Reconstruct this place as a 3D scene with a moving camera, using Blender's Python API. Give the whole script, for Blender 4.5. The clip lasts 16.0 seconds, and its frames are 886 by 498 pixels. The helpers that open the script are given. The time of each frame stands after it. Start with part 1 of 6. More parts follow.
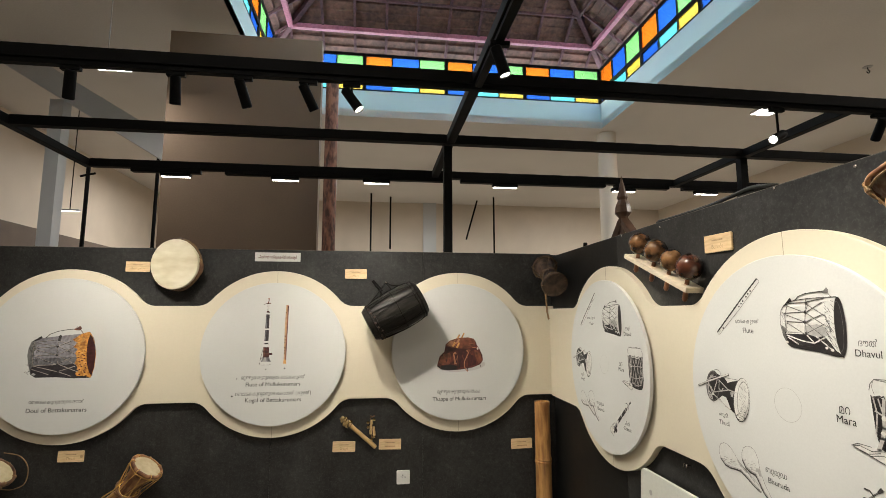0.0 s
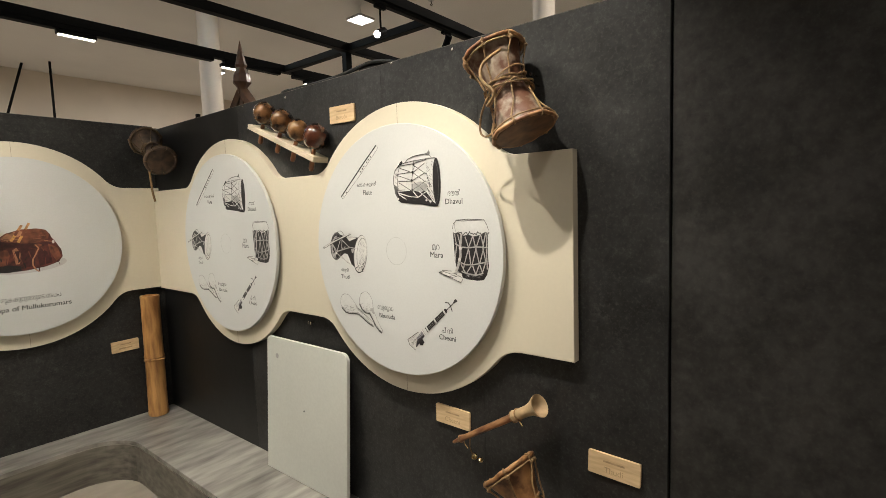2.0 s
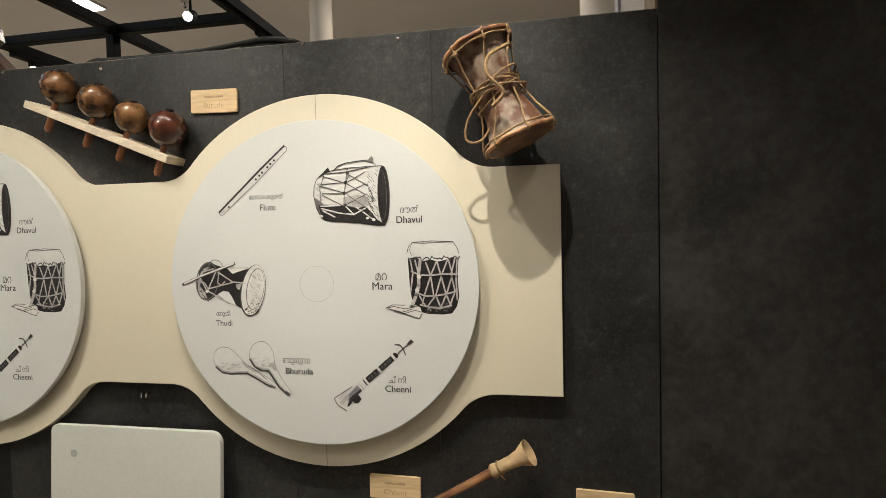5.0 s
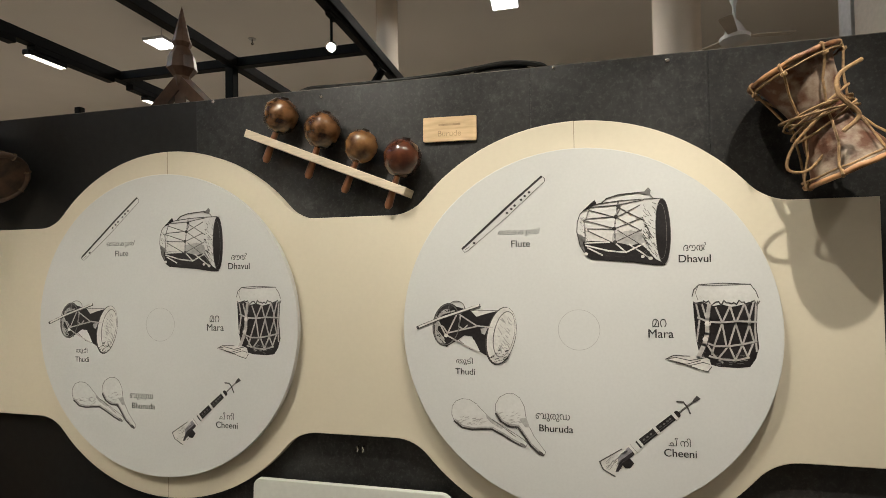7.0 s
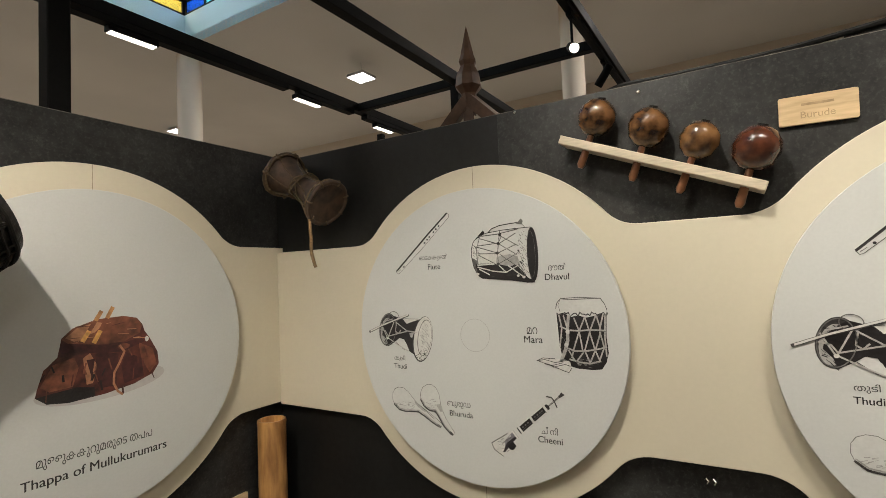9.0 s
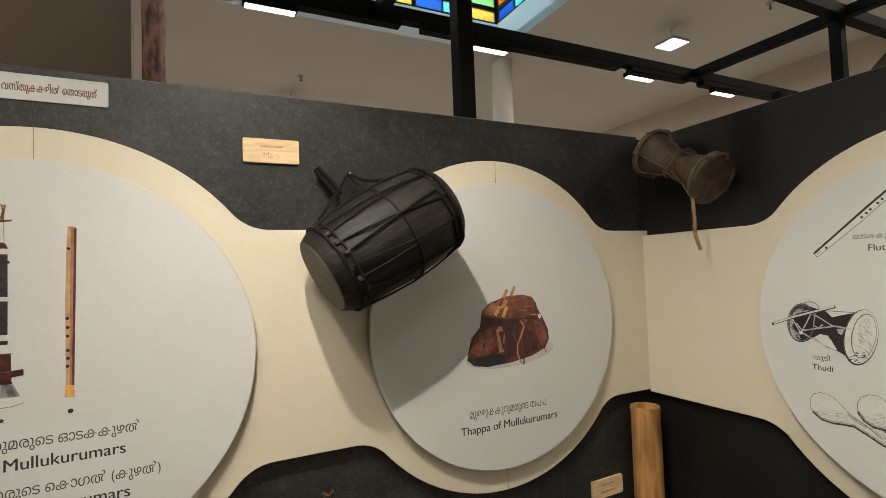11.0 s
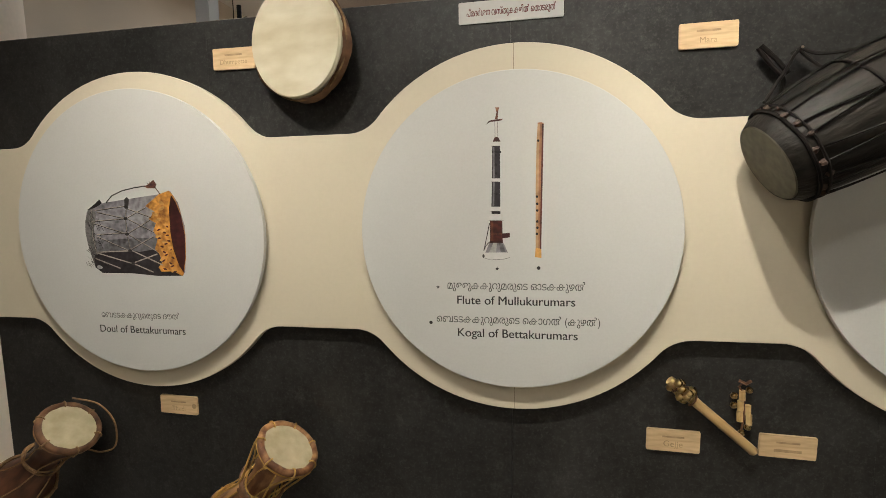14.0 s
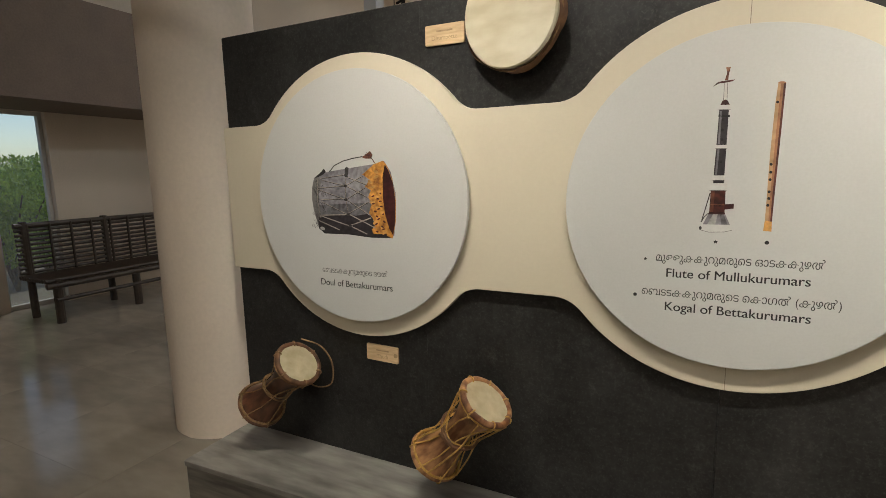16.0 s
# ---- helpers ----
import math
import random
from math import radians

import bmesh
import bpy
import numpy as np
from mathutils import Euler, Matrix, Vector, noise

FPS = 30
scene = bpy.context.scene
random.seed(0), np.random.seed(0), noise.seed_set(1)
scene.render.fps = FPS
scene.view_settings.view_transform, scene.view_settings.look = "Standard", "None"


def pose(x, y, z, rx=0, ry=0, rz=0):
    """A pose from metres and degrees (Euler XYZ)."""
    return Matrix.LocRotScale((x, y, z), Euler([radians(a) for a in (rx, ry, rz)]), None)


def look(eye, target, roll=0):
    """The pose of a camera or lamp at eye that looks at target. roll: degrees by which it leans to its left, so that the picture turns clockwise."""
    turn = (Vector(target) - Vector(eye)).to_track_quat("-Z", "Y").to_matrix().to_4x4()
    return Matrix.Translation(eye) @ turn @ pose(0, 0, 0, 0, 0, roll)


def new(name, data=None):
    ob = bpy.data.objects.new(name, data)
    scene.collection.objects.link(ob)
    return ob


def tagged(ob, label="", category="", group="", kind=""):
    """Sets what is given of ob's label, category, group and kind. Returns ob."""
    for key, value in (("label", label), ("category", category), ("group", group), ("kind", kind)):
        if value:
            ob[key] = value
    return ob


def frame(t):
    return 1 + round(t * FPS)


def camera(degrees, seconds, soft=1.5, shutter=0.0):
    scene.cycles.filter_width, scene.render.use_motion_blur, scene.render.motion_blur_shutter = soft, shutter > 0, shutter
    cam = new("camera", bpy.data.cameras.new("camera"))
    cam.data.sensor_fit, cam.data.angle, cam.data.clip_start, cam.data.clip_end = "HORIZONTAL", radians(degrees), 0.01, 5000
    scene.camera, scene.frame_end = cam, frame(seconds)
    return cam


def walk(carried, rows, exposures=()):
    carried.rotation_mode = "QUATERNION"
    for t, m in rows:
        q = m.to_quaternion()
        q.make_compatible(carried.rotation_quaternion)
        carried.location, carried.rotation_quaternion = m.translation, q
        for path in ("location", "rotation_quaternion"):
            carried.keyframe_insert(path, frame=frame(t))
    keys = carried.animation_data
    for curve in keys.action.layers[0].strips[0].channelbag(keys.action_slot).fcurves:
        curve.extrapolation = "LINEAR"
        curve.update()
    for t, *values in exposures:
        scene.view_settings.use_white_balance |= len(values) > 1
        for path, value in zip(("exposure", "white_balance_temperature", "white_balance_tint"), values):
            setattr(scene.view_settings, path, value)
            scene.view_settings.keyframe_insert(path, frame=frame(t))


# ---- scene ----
cam = camera(83.2, 16.0, soft=0.7)
PATH = [
    (0, (-1.269, -3.468, 1.551), (-0.997, -1.503, 1.806), -0.1),
    (0.5, (-1.31, -3.425, 1.546), (-0.527, -1.588, 1.66), -0.3),
    (1, (-1.35, -3.409, 1.533), (-0.303, -1.706, 1.588), -0.3),
    (1.5, (-1.342, -3.379, 1.49), (0.005, -1.9, 1.456), -0.6),
    (2, (-1.322, -3.341, 1.435), (0.228, -2.089, 1.264), -1.8),
    (2.5, (-1.299, -3.232, 1.394), (0.463, -2.333, 1.098), -2.3),
    (3, (-1.306, -3.132, 1.382), (0.534, -2.415, 1.065), -2.3),
    (3.2, (-1.322, -3.09, 1.383), (0.55, -2.464, 1.061), -1.9),
    (5.3, (-1.33, -2.598, 1.426), (0.642, -2.269, 1.376), -1.2),
    (5.5, (-1.334, -2.535, 1.431), (0.637, -2.199, 1.413), -0.6),
    (6, (-1.366, -2.351, 1.44), (0.61, -2.047, 1.474), -0.2),
    (6.5, (-1.369, -2.202, 1.431), (0.605, -1.881, 1.475), -0.3),
    (7, (-1.311, -2.059, 1.454), (0.64, -1.621, 1.502), -1.0),
    (7.5, (-1.258, -1.945, 1.461), (0.664, -1.395, 1.527), -1.4),
    (8, (-1.274, -1.839, 1.461), (0.627, -1.22, 1.518), -1.1),
    (8.5, (-1.332, -1.719, 1.47), (0.509, -0.941, 1.544), -1.8),
    (9, (-1.395, -1.631, 1.474), (0.316, -0.598, 1.568), -2.4),
    (9.2, (-1.413, -1.606, 1.473), (0.231, -0.472, 1.579), -2.3),
    (11.3, (-1.594, -1.404, 1.479), (-0.901, 0.471, 1.546), -1.9),
    (11.5, (-1.601, -1.396, 1.48), (-1.048, 0.525, 1.536), -1.7),
    (12, (-1.625, -1.388, 1.472), (-1.363, 0.594, 1.511), -1.6),
    (12.5, (-1.686, -1.394, 1.465), (-1.662, 0.606, 1.485), -1.2),
    (13, (-1.755, -1.428, 1.462), (-1.949, 0.563, 1.448), -1.2),
    (13.5, (-1.792, -1.468, 1.435), (-2.096, 0.508, 1.366), -1.2),
    (14, (-1.827, -1.493, 1.412), (-2.211, 0.457, 1.194), -1.1),
    (14.5, (-1.863, -1.511, 1.392), (-2.317, 0.407, 1.052), -0.8),
    (15, (-1.909, -1.527, 1.386), (-2.463, 0.351, 0.981), -0.9),
    (15.5, (-1.957, -1.554, 1.392), (-2.656, 0.283, 1.02), -1.0),
    (16, (-2.018, -1.595, 1.399), (-2.897, 0.175, 1.091), -1.1),
]
walk(cam, [(t, look(eye, target, roll)) for t, eye, target, roll in PATH], [(0, 0.32), (1.5, 0.28), (3, 0.34), (6, 0.02), (7, -0.04), (9, 0.03), (12, 0.1), (14, 0.1), (16, 0.06)])

# ---- world and light ----
world = bpy.data.worlds.new("sky")
scene.world = world
world.use_nodes = True
wn = world.node_tree.nodes
sky = wn.new("ShaderNodeTexSky")
sky.sky_type = "NISHITA"
sky.sun_disc = False
sky.sun_elevation = radians(48)
sky.sun_rotation = radians(140)
wn["Background"].inputs["Strength"].default_value = 0.11
world.node_tree.links.new(sky.outputs["Color"], wn["Background"].inputs["Color"])

sun = new("sun", bpy.data.lights.new("sun", "SUN"))
sun.data.energy, sun.data.angle, sun.data.color = 1.4, radians(30), (1.0, 0.95, 0.88)
sun.matrix_world = look((0, 0, 30), (0 + 20 * math.sin(radians(140)), 20 * math.cos(radians(140)), 8))

SPOT_WATTS = 38.0
PANEL_WATTS = 98.0
WARM = (1.0, 0.928, 0.80)


# ---- materials ----
def material(name, base, rough=0.5, vary=0.12, grain=60.0, blotch=4.0, bump=0.15, metal=0.0, spec=0.5, stretch=(1, 1, 1), second=None, coat=0.0, dist=0.002, edge=(0.36, 0.64)):
    """A surface with fine grain and larger blotches, both at real-world size."""
    m = bpy.data.materials.new(name)
    m.use_nodes = True
    nt = m.node_tree
    nd, ln = nt.nodes, nt.links
    p = nd["Principled BSDF"]
    tc = nd.new("ShaderNodeTexCoord")
    mp = nd.new("ShaderNodeMapping")
    mp.inputs["Scale"].default_value = stretch
    ln.new(tc.outputs["Object"], mp.inputs["Vector"])
    fine = nd.new("ShaderNodeTexNoise")
    fine.inputs["Scale"].default_value, fine.inputs["Detail"].default_value = grain, 5.0
    big = nd.new("ShaderNodeTexNoise")
    big.inputs["Scale"].default_value, big.inputs["Detail"].default_value = blotch, 4.0
    ln.new(mp.outputs["Vector"], fine.inputs["Vector"])
    ln.new(mp.outputs["Vector"], big.inputs["Vector"])
    add = nd.new("ShaderNodeMath")
    add.operation = "ADD"
    ln.new(fine.outputs["Fac"], add.inputs[0])
    ln.new(big.outputs["Fac"], add.inputs[1])
    ramp = nd.new("ShaderNodeValToRGB")
    lo = [max(0.0, c * (1 - 2 * vary)) for c in base] if second is None else list(second)
    hi = [min(1.0, c * (1 + vary)) for c in base]
    ramp.color_ramp.elements[0].position, ramp.color_ramp.elements[1].position = edge
    ramp.color_ramp.elements[0].color = (*lo, 1)
    ramp.color_ramp.elements[1].color = (*hi, 1)
    half = nd.new("ShaderNodeMath")
    half.operation = "MULTIPLY"
    half.inputs[1].default_value = 0.5
    ln.new(add.outputs[0], half.inputs[0])
    ln.new(half.outputs[0], ramp.inputs["Fac"])
    ln.new(ramp.outputs["Color"], p.inputs["Base Color"])
    rr = nd.new("ShaderNodeMapRange")
    rr.inputs["To Min"].default_value, rr.inputs["To Max"].default_value = max(0.03, rough - 0.1), min(1.0, rough + 0.1)
    ln.new(big.outputs["Fac"], rr.inputs["Value"])
    ln.new(rr.outputs["Result"], p.inputs["Roughness"])
    p.inputs["Metallic"].default_value = metal
    p.inputs["Specular IOR Level"].default_value = spec
    p.inputs["Coat Weight"].default_value = coat
    if bump > 0:
        b = nd.new("ShaderNodeBump")
        b.inputs["Strength"].default_value, b.inputs["Distance"].default_value = bump, dist
        ln.new(fine.outputs["Fac"], b.inputs["Height"])
        ln.new(b.outputs["Normal"], p.inputs["Normal"])
    return m


def glowing(name, color, strength):
    m = bpy.data.materials.new(name)
    m.use_nodes = True
    p = m.node_tree.nodes["Principled BSDF"]
    p.inputs["Base Color"].default_value = (*color, 1)
    p.inputs["Emission Color"].default_value = (*color, 1)
    p.inputs["Emission Strength"].default_value = strength
    return m


def tinted_glass(name, color):
    m = bpy.data.materials.new(name)
    m.use_nodes = True
    nt = m.node_tree
    nt.nodes.clear()
    out, mix = nt.nodes.new("ShaderNodeOutputMaterial"), nt.nodes.new("ShaderNodeMixShader")
    through_, gloss = nt.nodes.new("ShaderNodeBsdfTransparent"), nt.nodes.new("ShaderNodeBsdfTranslucent")
    through_.inputs["Color"].default_value = (*color, 1)
    gloss.inputs["Color"].default_value = (*color, 1)
    mix.inputs["Fac"].default_value = 0.25
    nt.links.new(through_.outputs[0], mix.inputs[1])
    nt.links.new(gloss.outputs[0], mix.inputs[2])
    nt.links.new(mix.outputs[0], out.inputs["Surface"])
    return m


def stone_laminate(name, base, dark, scuff_color, sheets=(0.9, 1.12)):
    """Charcoal slate-look laminate: cloudy mottling, pale flecks and long faint scratches, each sheet a little apart."""
    m = material(name, base, 0.42, 0.2, 42, 5, 0.06, second=dark, spec=0.45, edge=(0.38, 0.62))
    nt = m.node_tree
    nd, ln = nt.nodes, nt.links
    out = nd["Principled BSDF"].inputs["Base Color"].links[0].from_socket
    spot = nd["Mapping"].outputs["Vector"]
    for scale, lo, hi, rough, weight in ((14.0, 0.54, 0.86, 0.84, 0.9), (110.0, 0.52, 0.74, 0.6, 0.32), (3.2, 0.50, 0.76, 0.7, 0.14)):
        tex, pick, mix = nd.new("ShaderNodeTexNoise"), nd.new("ShaderNodeValToRGB"), nd.new("ShaderNodeMixRGB")
        tex.inputs["Scale"].default_value, tex.inputs["Detail"].default_value, tex.inputs["Roughness"].default_value = scale, 12.0, rough
        pick.color_ramp.elements[0].position, pick.color_ramp.elements[1].position = lo, hi
        pick.color_ramp.elements[1].color = (weight, weight, weight, 1)
        mix.inputs["Color2"].default_value = (*scuff_color, 1)
        ln.new(spot, tex.inputs["Vector"])
        ln.new(tex.outputs["Fac"], pick.inputs["Fac"])
        ln.new(pick.outputs["Color"], mix.inputs["Fac"])
        ln.new(out, mix.inputs["Color1"])
        out = mix.outputs["Color"]
    each, spread, shade = nd.new("ShaderNodeObjectInfo"), nd.new("ShaderNodeMapRange"), nd.new("ShaderNodeHueSaturation")
    spread.inputs["To Min"].default_value, spread.inputs["To Max"].default_value = sheets
    ln.new(each.outputs["Random"], spread.inputs["Value"])
    ln.new(spread.outputs["Result"], shade.inputs["Value"])
    ln.new(out, shade.inputs["Color"])
    ln.new(shade.outputs["Color"], nd["Principled BSDF"].inputs["Base Color"])
    return m


laminate = stone_laminate("charcoal_laminate", (0.0225, 0.0227, 0.0223), (0.0075, 0.0075, 0.0074), (0.125, 0.124, 0.118))
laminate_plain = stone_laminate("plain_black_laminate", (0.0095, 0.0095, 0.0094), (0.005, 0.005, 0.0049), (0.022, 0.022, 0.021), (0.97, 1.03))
laminate_dark = stone_laminate("dark_panel_laminate", (0.033, 0.032, 0.0303), (0.013, 0.0126, 0.0118), (0.075, 0.0725, 0.0675), (0.98, 1.02))
board_core = material("board_edge", (0.03, 0.029, 0.027), 0.7, 0.2)
cream = material("cream_paint", (0.66, 0.60, 0.47), 0.45, 0.012, 90, 1.5, 0.02)
disc_white = material("satin_white_print_board", (0.60, 0.606, 0.59), 0.38, 0.02, 160, 2, 0.02, spec=0.4)
disc_edge = material("cream_disc_edge", (0.60, 0.52, 0.36), 0.5, 0.05)
plinth_top = material("weathered_wood_laminate", (0.33, 0.315, 0.287), 0.34, 0.2, 14, 2.5, 0.12, stretch=(0.3, 1.3, 1), second=(0.10, 0.094, 0.085))
plinth_dark = material("dark_grained_laminate", (0.17, 0.155, 0.13), 0.4, 0.3, 14, 3, 0.1, stretch=(0.35, 1.4, 3), second=(0.06, 0.054, 0.046))
steel_black = material("black_painted_steel", (0.0035, 0.0035, 0.0035), 0.6, 0.2, 90, 6, 0.08, spec=0.12)
plaster = material("beige_wall_paint", (0.64, 0.565, 0.47), 0.7, 0.05, 70, 1.2, 0.12)
pillar_paint = material("beige_pillar_paint", (0.79, 0.69, 0.58), 0.6, 0.03, 50, 1.2, 0.03)
plaster_white = material("white_wall_paint", (0.55, 0.57, 0.58), 0.7, 0.04, 70, 1.0, 0.1)
# Blue of the lantern's daylight is mixed into the upstand's paint colour.
upstand_paint = material("daylight_tinted_paint", (0.50, 0.68, 0.73), 0.7, 0.05, 60, 1.0, 0.1)
ceiling_paint = material("ceiling_paint", (0.74, 0.715, 0.675), 0.8, 0.06, 50, 0.5, 0.12)
floor_tile = material("polished_beige_floor_tile", (0.33, 0.295, 0.245), 0.1, 0.12, 3.5, 0.7, 0.0, stretch=(1, 2.5, 1))
brown_board = material("brown_wall_board", (0.18, 0.122, 0.078), 0.75, 0.08, 60, 1.5, 0.1)
coco_wood = material("rough_red_brown_timber", (0.24, 0.10, 0.06), 0.55, 0.4, 30, 12, 0.8, stretch=(1, 1, 0.35), second=(0.075, 0.026, 0.016), dist=0.01, edge=(0.42, 0.58))
roof_tile = material("clay_roof_tile", (0.11, 0.055, 0.04), 0.85, 0.3, 12, 2, 0.5, dist=0.02)
roof_timber = material("purple_painted_timber", (0.34, 0.12, 0.17), 0.6, 0.2, 20, 3)
dark_rafter = material("dark_roof_timber", (0.085, 0.035, 0.04), 0.7, 0.3, 20, 3)
led_white = glowing("led_panel_face", (1.0, 0.98, 0.96), 8.0)
led_strip = glowing("led_strip_face", (1.0, 0.93, 0.80), 5.0)
spot_face = glowing("spot_lens", (1.0, 0.90, 0.72), 30.0)
lamp_body = material("grey_lamp_body", (0.45, 0.45, 0.45), 0.4, 0.1)


# ---- building blocks ----
def part(name, bm, mat, parent=None, label="", smooth=False):
    """Links a bmesh as one mesh object, under a thing or part if one is given."""
    me = bpy.data.meshes.new(name)
    bm.to_mesh(me)
    bm.free()
    for m in mat if isinstance(mat, (list, tuple)) else (mat,):
        me.materials.append(m)
    if smooth:
        me.shade_smooth()
        me.set_sharp_from_angle(angle=radians(40))
    ob = new(name, me)
    if parent:
        ob.parent = parent
    if label:
        ob["label"] = label
    return ob


def thing(name, m, label, category, group="", kind=""):
    ob = new(name)
    ob.empty_display_size = 0.05
    ob.matrix_world = m
    return tagged(ob, label, category, group, kind)


def block(x0, x1, y0, y1, z0, z1, bevel=0.0, bm=None):
    made = bm or bmesh.new()
    geo = bmesh.ops.create_cube(made, size=1.0, matrix=Matrix.Translation(((x0 + x1) / 2, (y0 + y1) / 2, (z0 + z1) / 2)) @ Matrix.Diagonal((abs(x1 - x0), abs(y1 - y0), abs(z1 - z0), 1)))
    if bevel:
        edges = list({e for v in geo["verts"] for e in v.link_edges})
        bmesh.ops.bevel(made, geom=edges, offset=bevel, segments=2, affect="EDGES", profile=0.5)
    return made


def lathe(profile, steps=40, wobble=0.0, seed=0, bm=None):
    """Turns a list of (radius, height) round the z axis."""
    made = bm or bmesh.new()
    rings = []
    for r, h in profile:
        if r < 1e-5:
            rings.append([made.verts.new((0, 0, h))])
            continue
        ring = []
        for i in range(steps):
            a = 2 * math.pi * i / steps
            k = 1 + wobble * (noise.noise((math.cos(a) * 1.7 + seed, math.sin(a) * 1.7, h * 14)))
            ring.append(made.verts.new((r * k * math.cos(a), r * k * math.sin(a), h)))
        rings.append(ring)
    for a, b in zip(rings, rings[1:]):
        if len(a) == 1 and len(b) == 1:
            continue
        for i in range(steps):
            j = (i + 1) % steps
            if len(a) == 1:
                made.faces.new((a[0], b[j], b[i]))
            elif len(b) == 1:
                made.faces.new((a[i], a[j], b[0]))
            else:
                made.faces.new((a[i], a[j], b[j], b[i]))
    bmesh.ops.recalc_face_normals(made, faces=made.faces)
    return made


def tube(points, radius, sides=7, bm=None, taper=None):
    """A round cord or bar along a line of points."""
    made = bm or bmesh.new()
    pts = [Vector(p) for p in points]
    rings = []
    side = None
    for i, p in enumerate(pts):
        way = (pts[min(i + 1, len(pts) - 1)] - pts[max(i - 1, 0)]).normalized()
        if side is None:
            side = way.orthogonal().normalized()
        side = (side - way * side.dot(way)).normalized()
        other = way.cross(side)
        r = radius if taper is None else radius * taper(i / (len(pts) - 1))
        rings.append([made.verts.new(p + r * (math.cos(2 * math.pi * k / sides) * side + math.sin(2 * math.pi * k / sides) * other)) for k in range(sides)])
    for a, b in zip(rings, rings[1:]):
        for k in range(sides):
            made.faces.new((a[k], a[(k + 1) % sides], b[(k + 1) % sides], b[k]))
    made.faces.new(list(reversed(rings[0])))
    made.faces.new(rings[-1])
    return made


def curve(points, steps=6):
    """Rounds a line of points into a flowing one."""
    p = [Vector(q) for q in points]
    p = [p[0] * 2 - p[1]] + p + [p[-1] * 2 - p[-2]]
    out = []
    for a, b, c, d in zip(p, p[1:], p[2:], p[3:]):
        for k in range(steps):
            f = k / steps
            out.append(0.5 * (2 * b + (c - a) * f + (2 * a - 5 * b + 4 * c - d) * f * f + (3 * b - a - 3 * c + d) * f ** 3))
    return out + [p[-2]]


def slab(outline, depth0, depth1, bevel=0.0):
    """A flat plate with the given outline in x and y, between two heights."""
    made = bmesh.new()
    low = [made.verts.new((x, y, depth0)) for x, y in outline]
    high = [made.verts.new((x, y, depth1)) for x, y in outline]
    made.faces.new(list(reversed(low)))
    top = made.faces.new(high)
    n = len(outline)
    for i in range(n):
        made.faces.new((low[i], low[(i + 1) % n], high[(i + 1) % n], high[i]))
    bmesh.ops.recalc_face_normals(made, faces=made.faces)
    if bevel:
        bmesh.ops.bevel(made, geom=list(top.edges), offset=bevel, segments=2, affect="EDGES", profile=0.5)
    return made


ON_A = Matrix(((1, 0, 0, 0), (0, 0, -1, 0), (0, 1, 0, 0), (0, 0, 0, 1)))
ON_B = Matrix(((0, 0, -1, 0), (-1, 0, 0, 0), (0, 1, 0, 0), (0, 0, 0, 1)))


def on_a(x, z, out=0.0, turn=0.0):
    """A pose on the long wall: local x along it, y up, z out of it."""
    return Matrix.Translation((x, -out, z)) @ ON_A @ Matrix.Rotation(radians(turn), 4, "Z")


def on_b(y, z, out=0.0, turn=0.0):
    """The same on the short wall."""
    return Matrix.Translation((-out, y, z)) @ ON_B @ Matrix.Rotation(radians(turn), 4, "Z")


# ---- the exhibit walls ----
TOP_A, TOP_B, STEP = 1.975, 1.953, 0.22
wall_a = part("wall_long", block(-3.84, 0.10, 0.012, 0.11, 0.0, TOP_A - 0.004), board_core)
tagged(wall_a, "low black laminate partition carrying three round info boards", "wall", kind="structure")
for x0, x1, sheet in ((-3.845, -2.8843, laminate), (-2.8837, -1.9123, laminate), (-1.9117, -0.9273, laminate), (-0.9267, -0.001, laminate)):
    part("panel", block(x0, x1, 0.0, 0.012, 0.0, TOP_A, 0.0004), sheet, wall_a)
wall_b = part("wall_short", block(0.012, 0.10, -2.995, 0.005, 0.0, TOP_B - 0.004), board_core)
tagged(wall_b, "low black laminate partition carrying two round instrument charts", "wall", kind="structure")
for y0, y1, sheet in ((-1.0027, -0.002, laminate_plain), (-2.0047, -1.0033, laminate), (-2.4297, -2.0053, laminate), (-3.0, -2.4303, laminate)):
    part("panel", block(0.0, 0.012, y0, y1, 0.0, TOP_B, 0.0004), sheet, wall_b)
pale_edge = material("raw_board_edge", (0.30, 0.20, 0.11), 0.7, 0.2, 30, 6, 0.1)
end_panel = part("wall_end", block(0.009, 0.13, -3.515, -3.004, 0.0, 4.6, 0.002), laminate_dark)
tagged(end_panel, "tall plain dark brown-black panel closing the partition", "wall", kind="structure")

part("raw_edge", block(0.012, 0.125, -3.0035, -2.9985, TOP_B + 0.003, 4.6), pale_edge, end_panel, "raw tan board edge")
part("side_board", block(0.131, 0.51, -3.06, -3.004, 0.0, 4.6, 0.002), plaster, end_panel, "white painted side board")
part("corner_strip", block(0.511, 0.58, -3.07, -2.995, 0.0, 4.6, 0.002), lamp_body, end_panel, "grey metal corner strip")
worn_edge = material("worn_board_edge", (0.20, 0.185, 0.16), 0.7, 0.4, 40, 9, 0.2, second=(0.05, 0.046, 0.04))
part("top_edge", block(-3.84, -0.002, 0.0015, 0.0105, TOP_A + 0.0002, TOP_A + 0.0022), worn_edge, wall_a, "pale worn top edge")
part("top_edge", block(0.0015, 0.0105, -2.998, -0.004, TOP_B + 0.0002, TOP_B + 0.0022), worn_edge, wall_b, "pale worn top edge")

# raised platform along both walls, with a curved recess in the corner
plinth = thing("platform", pose(0, 0, 0), "low grey wood-grain laminate display platform under the instruments", "platform", kind="structure")


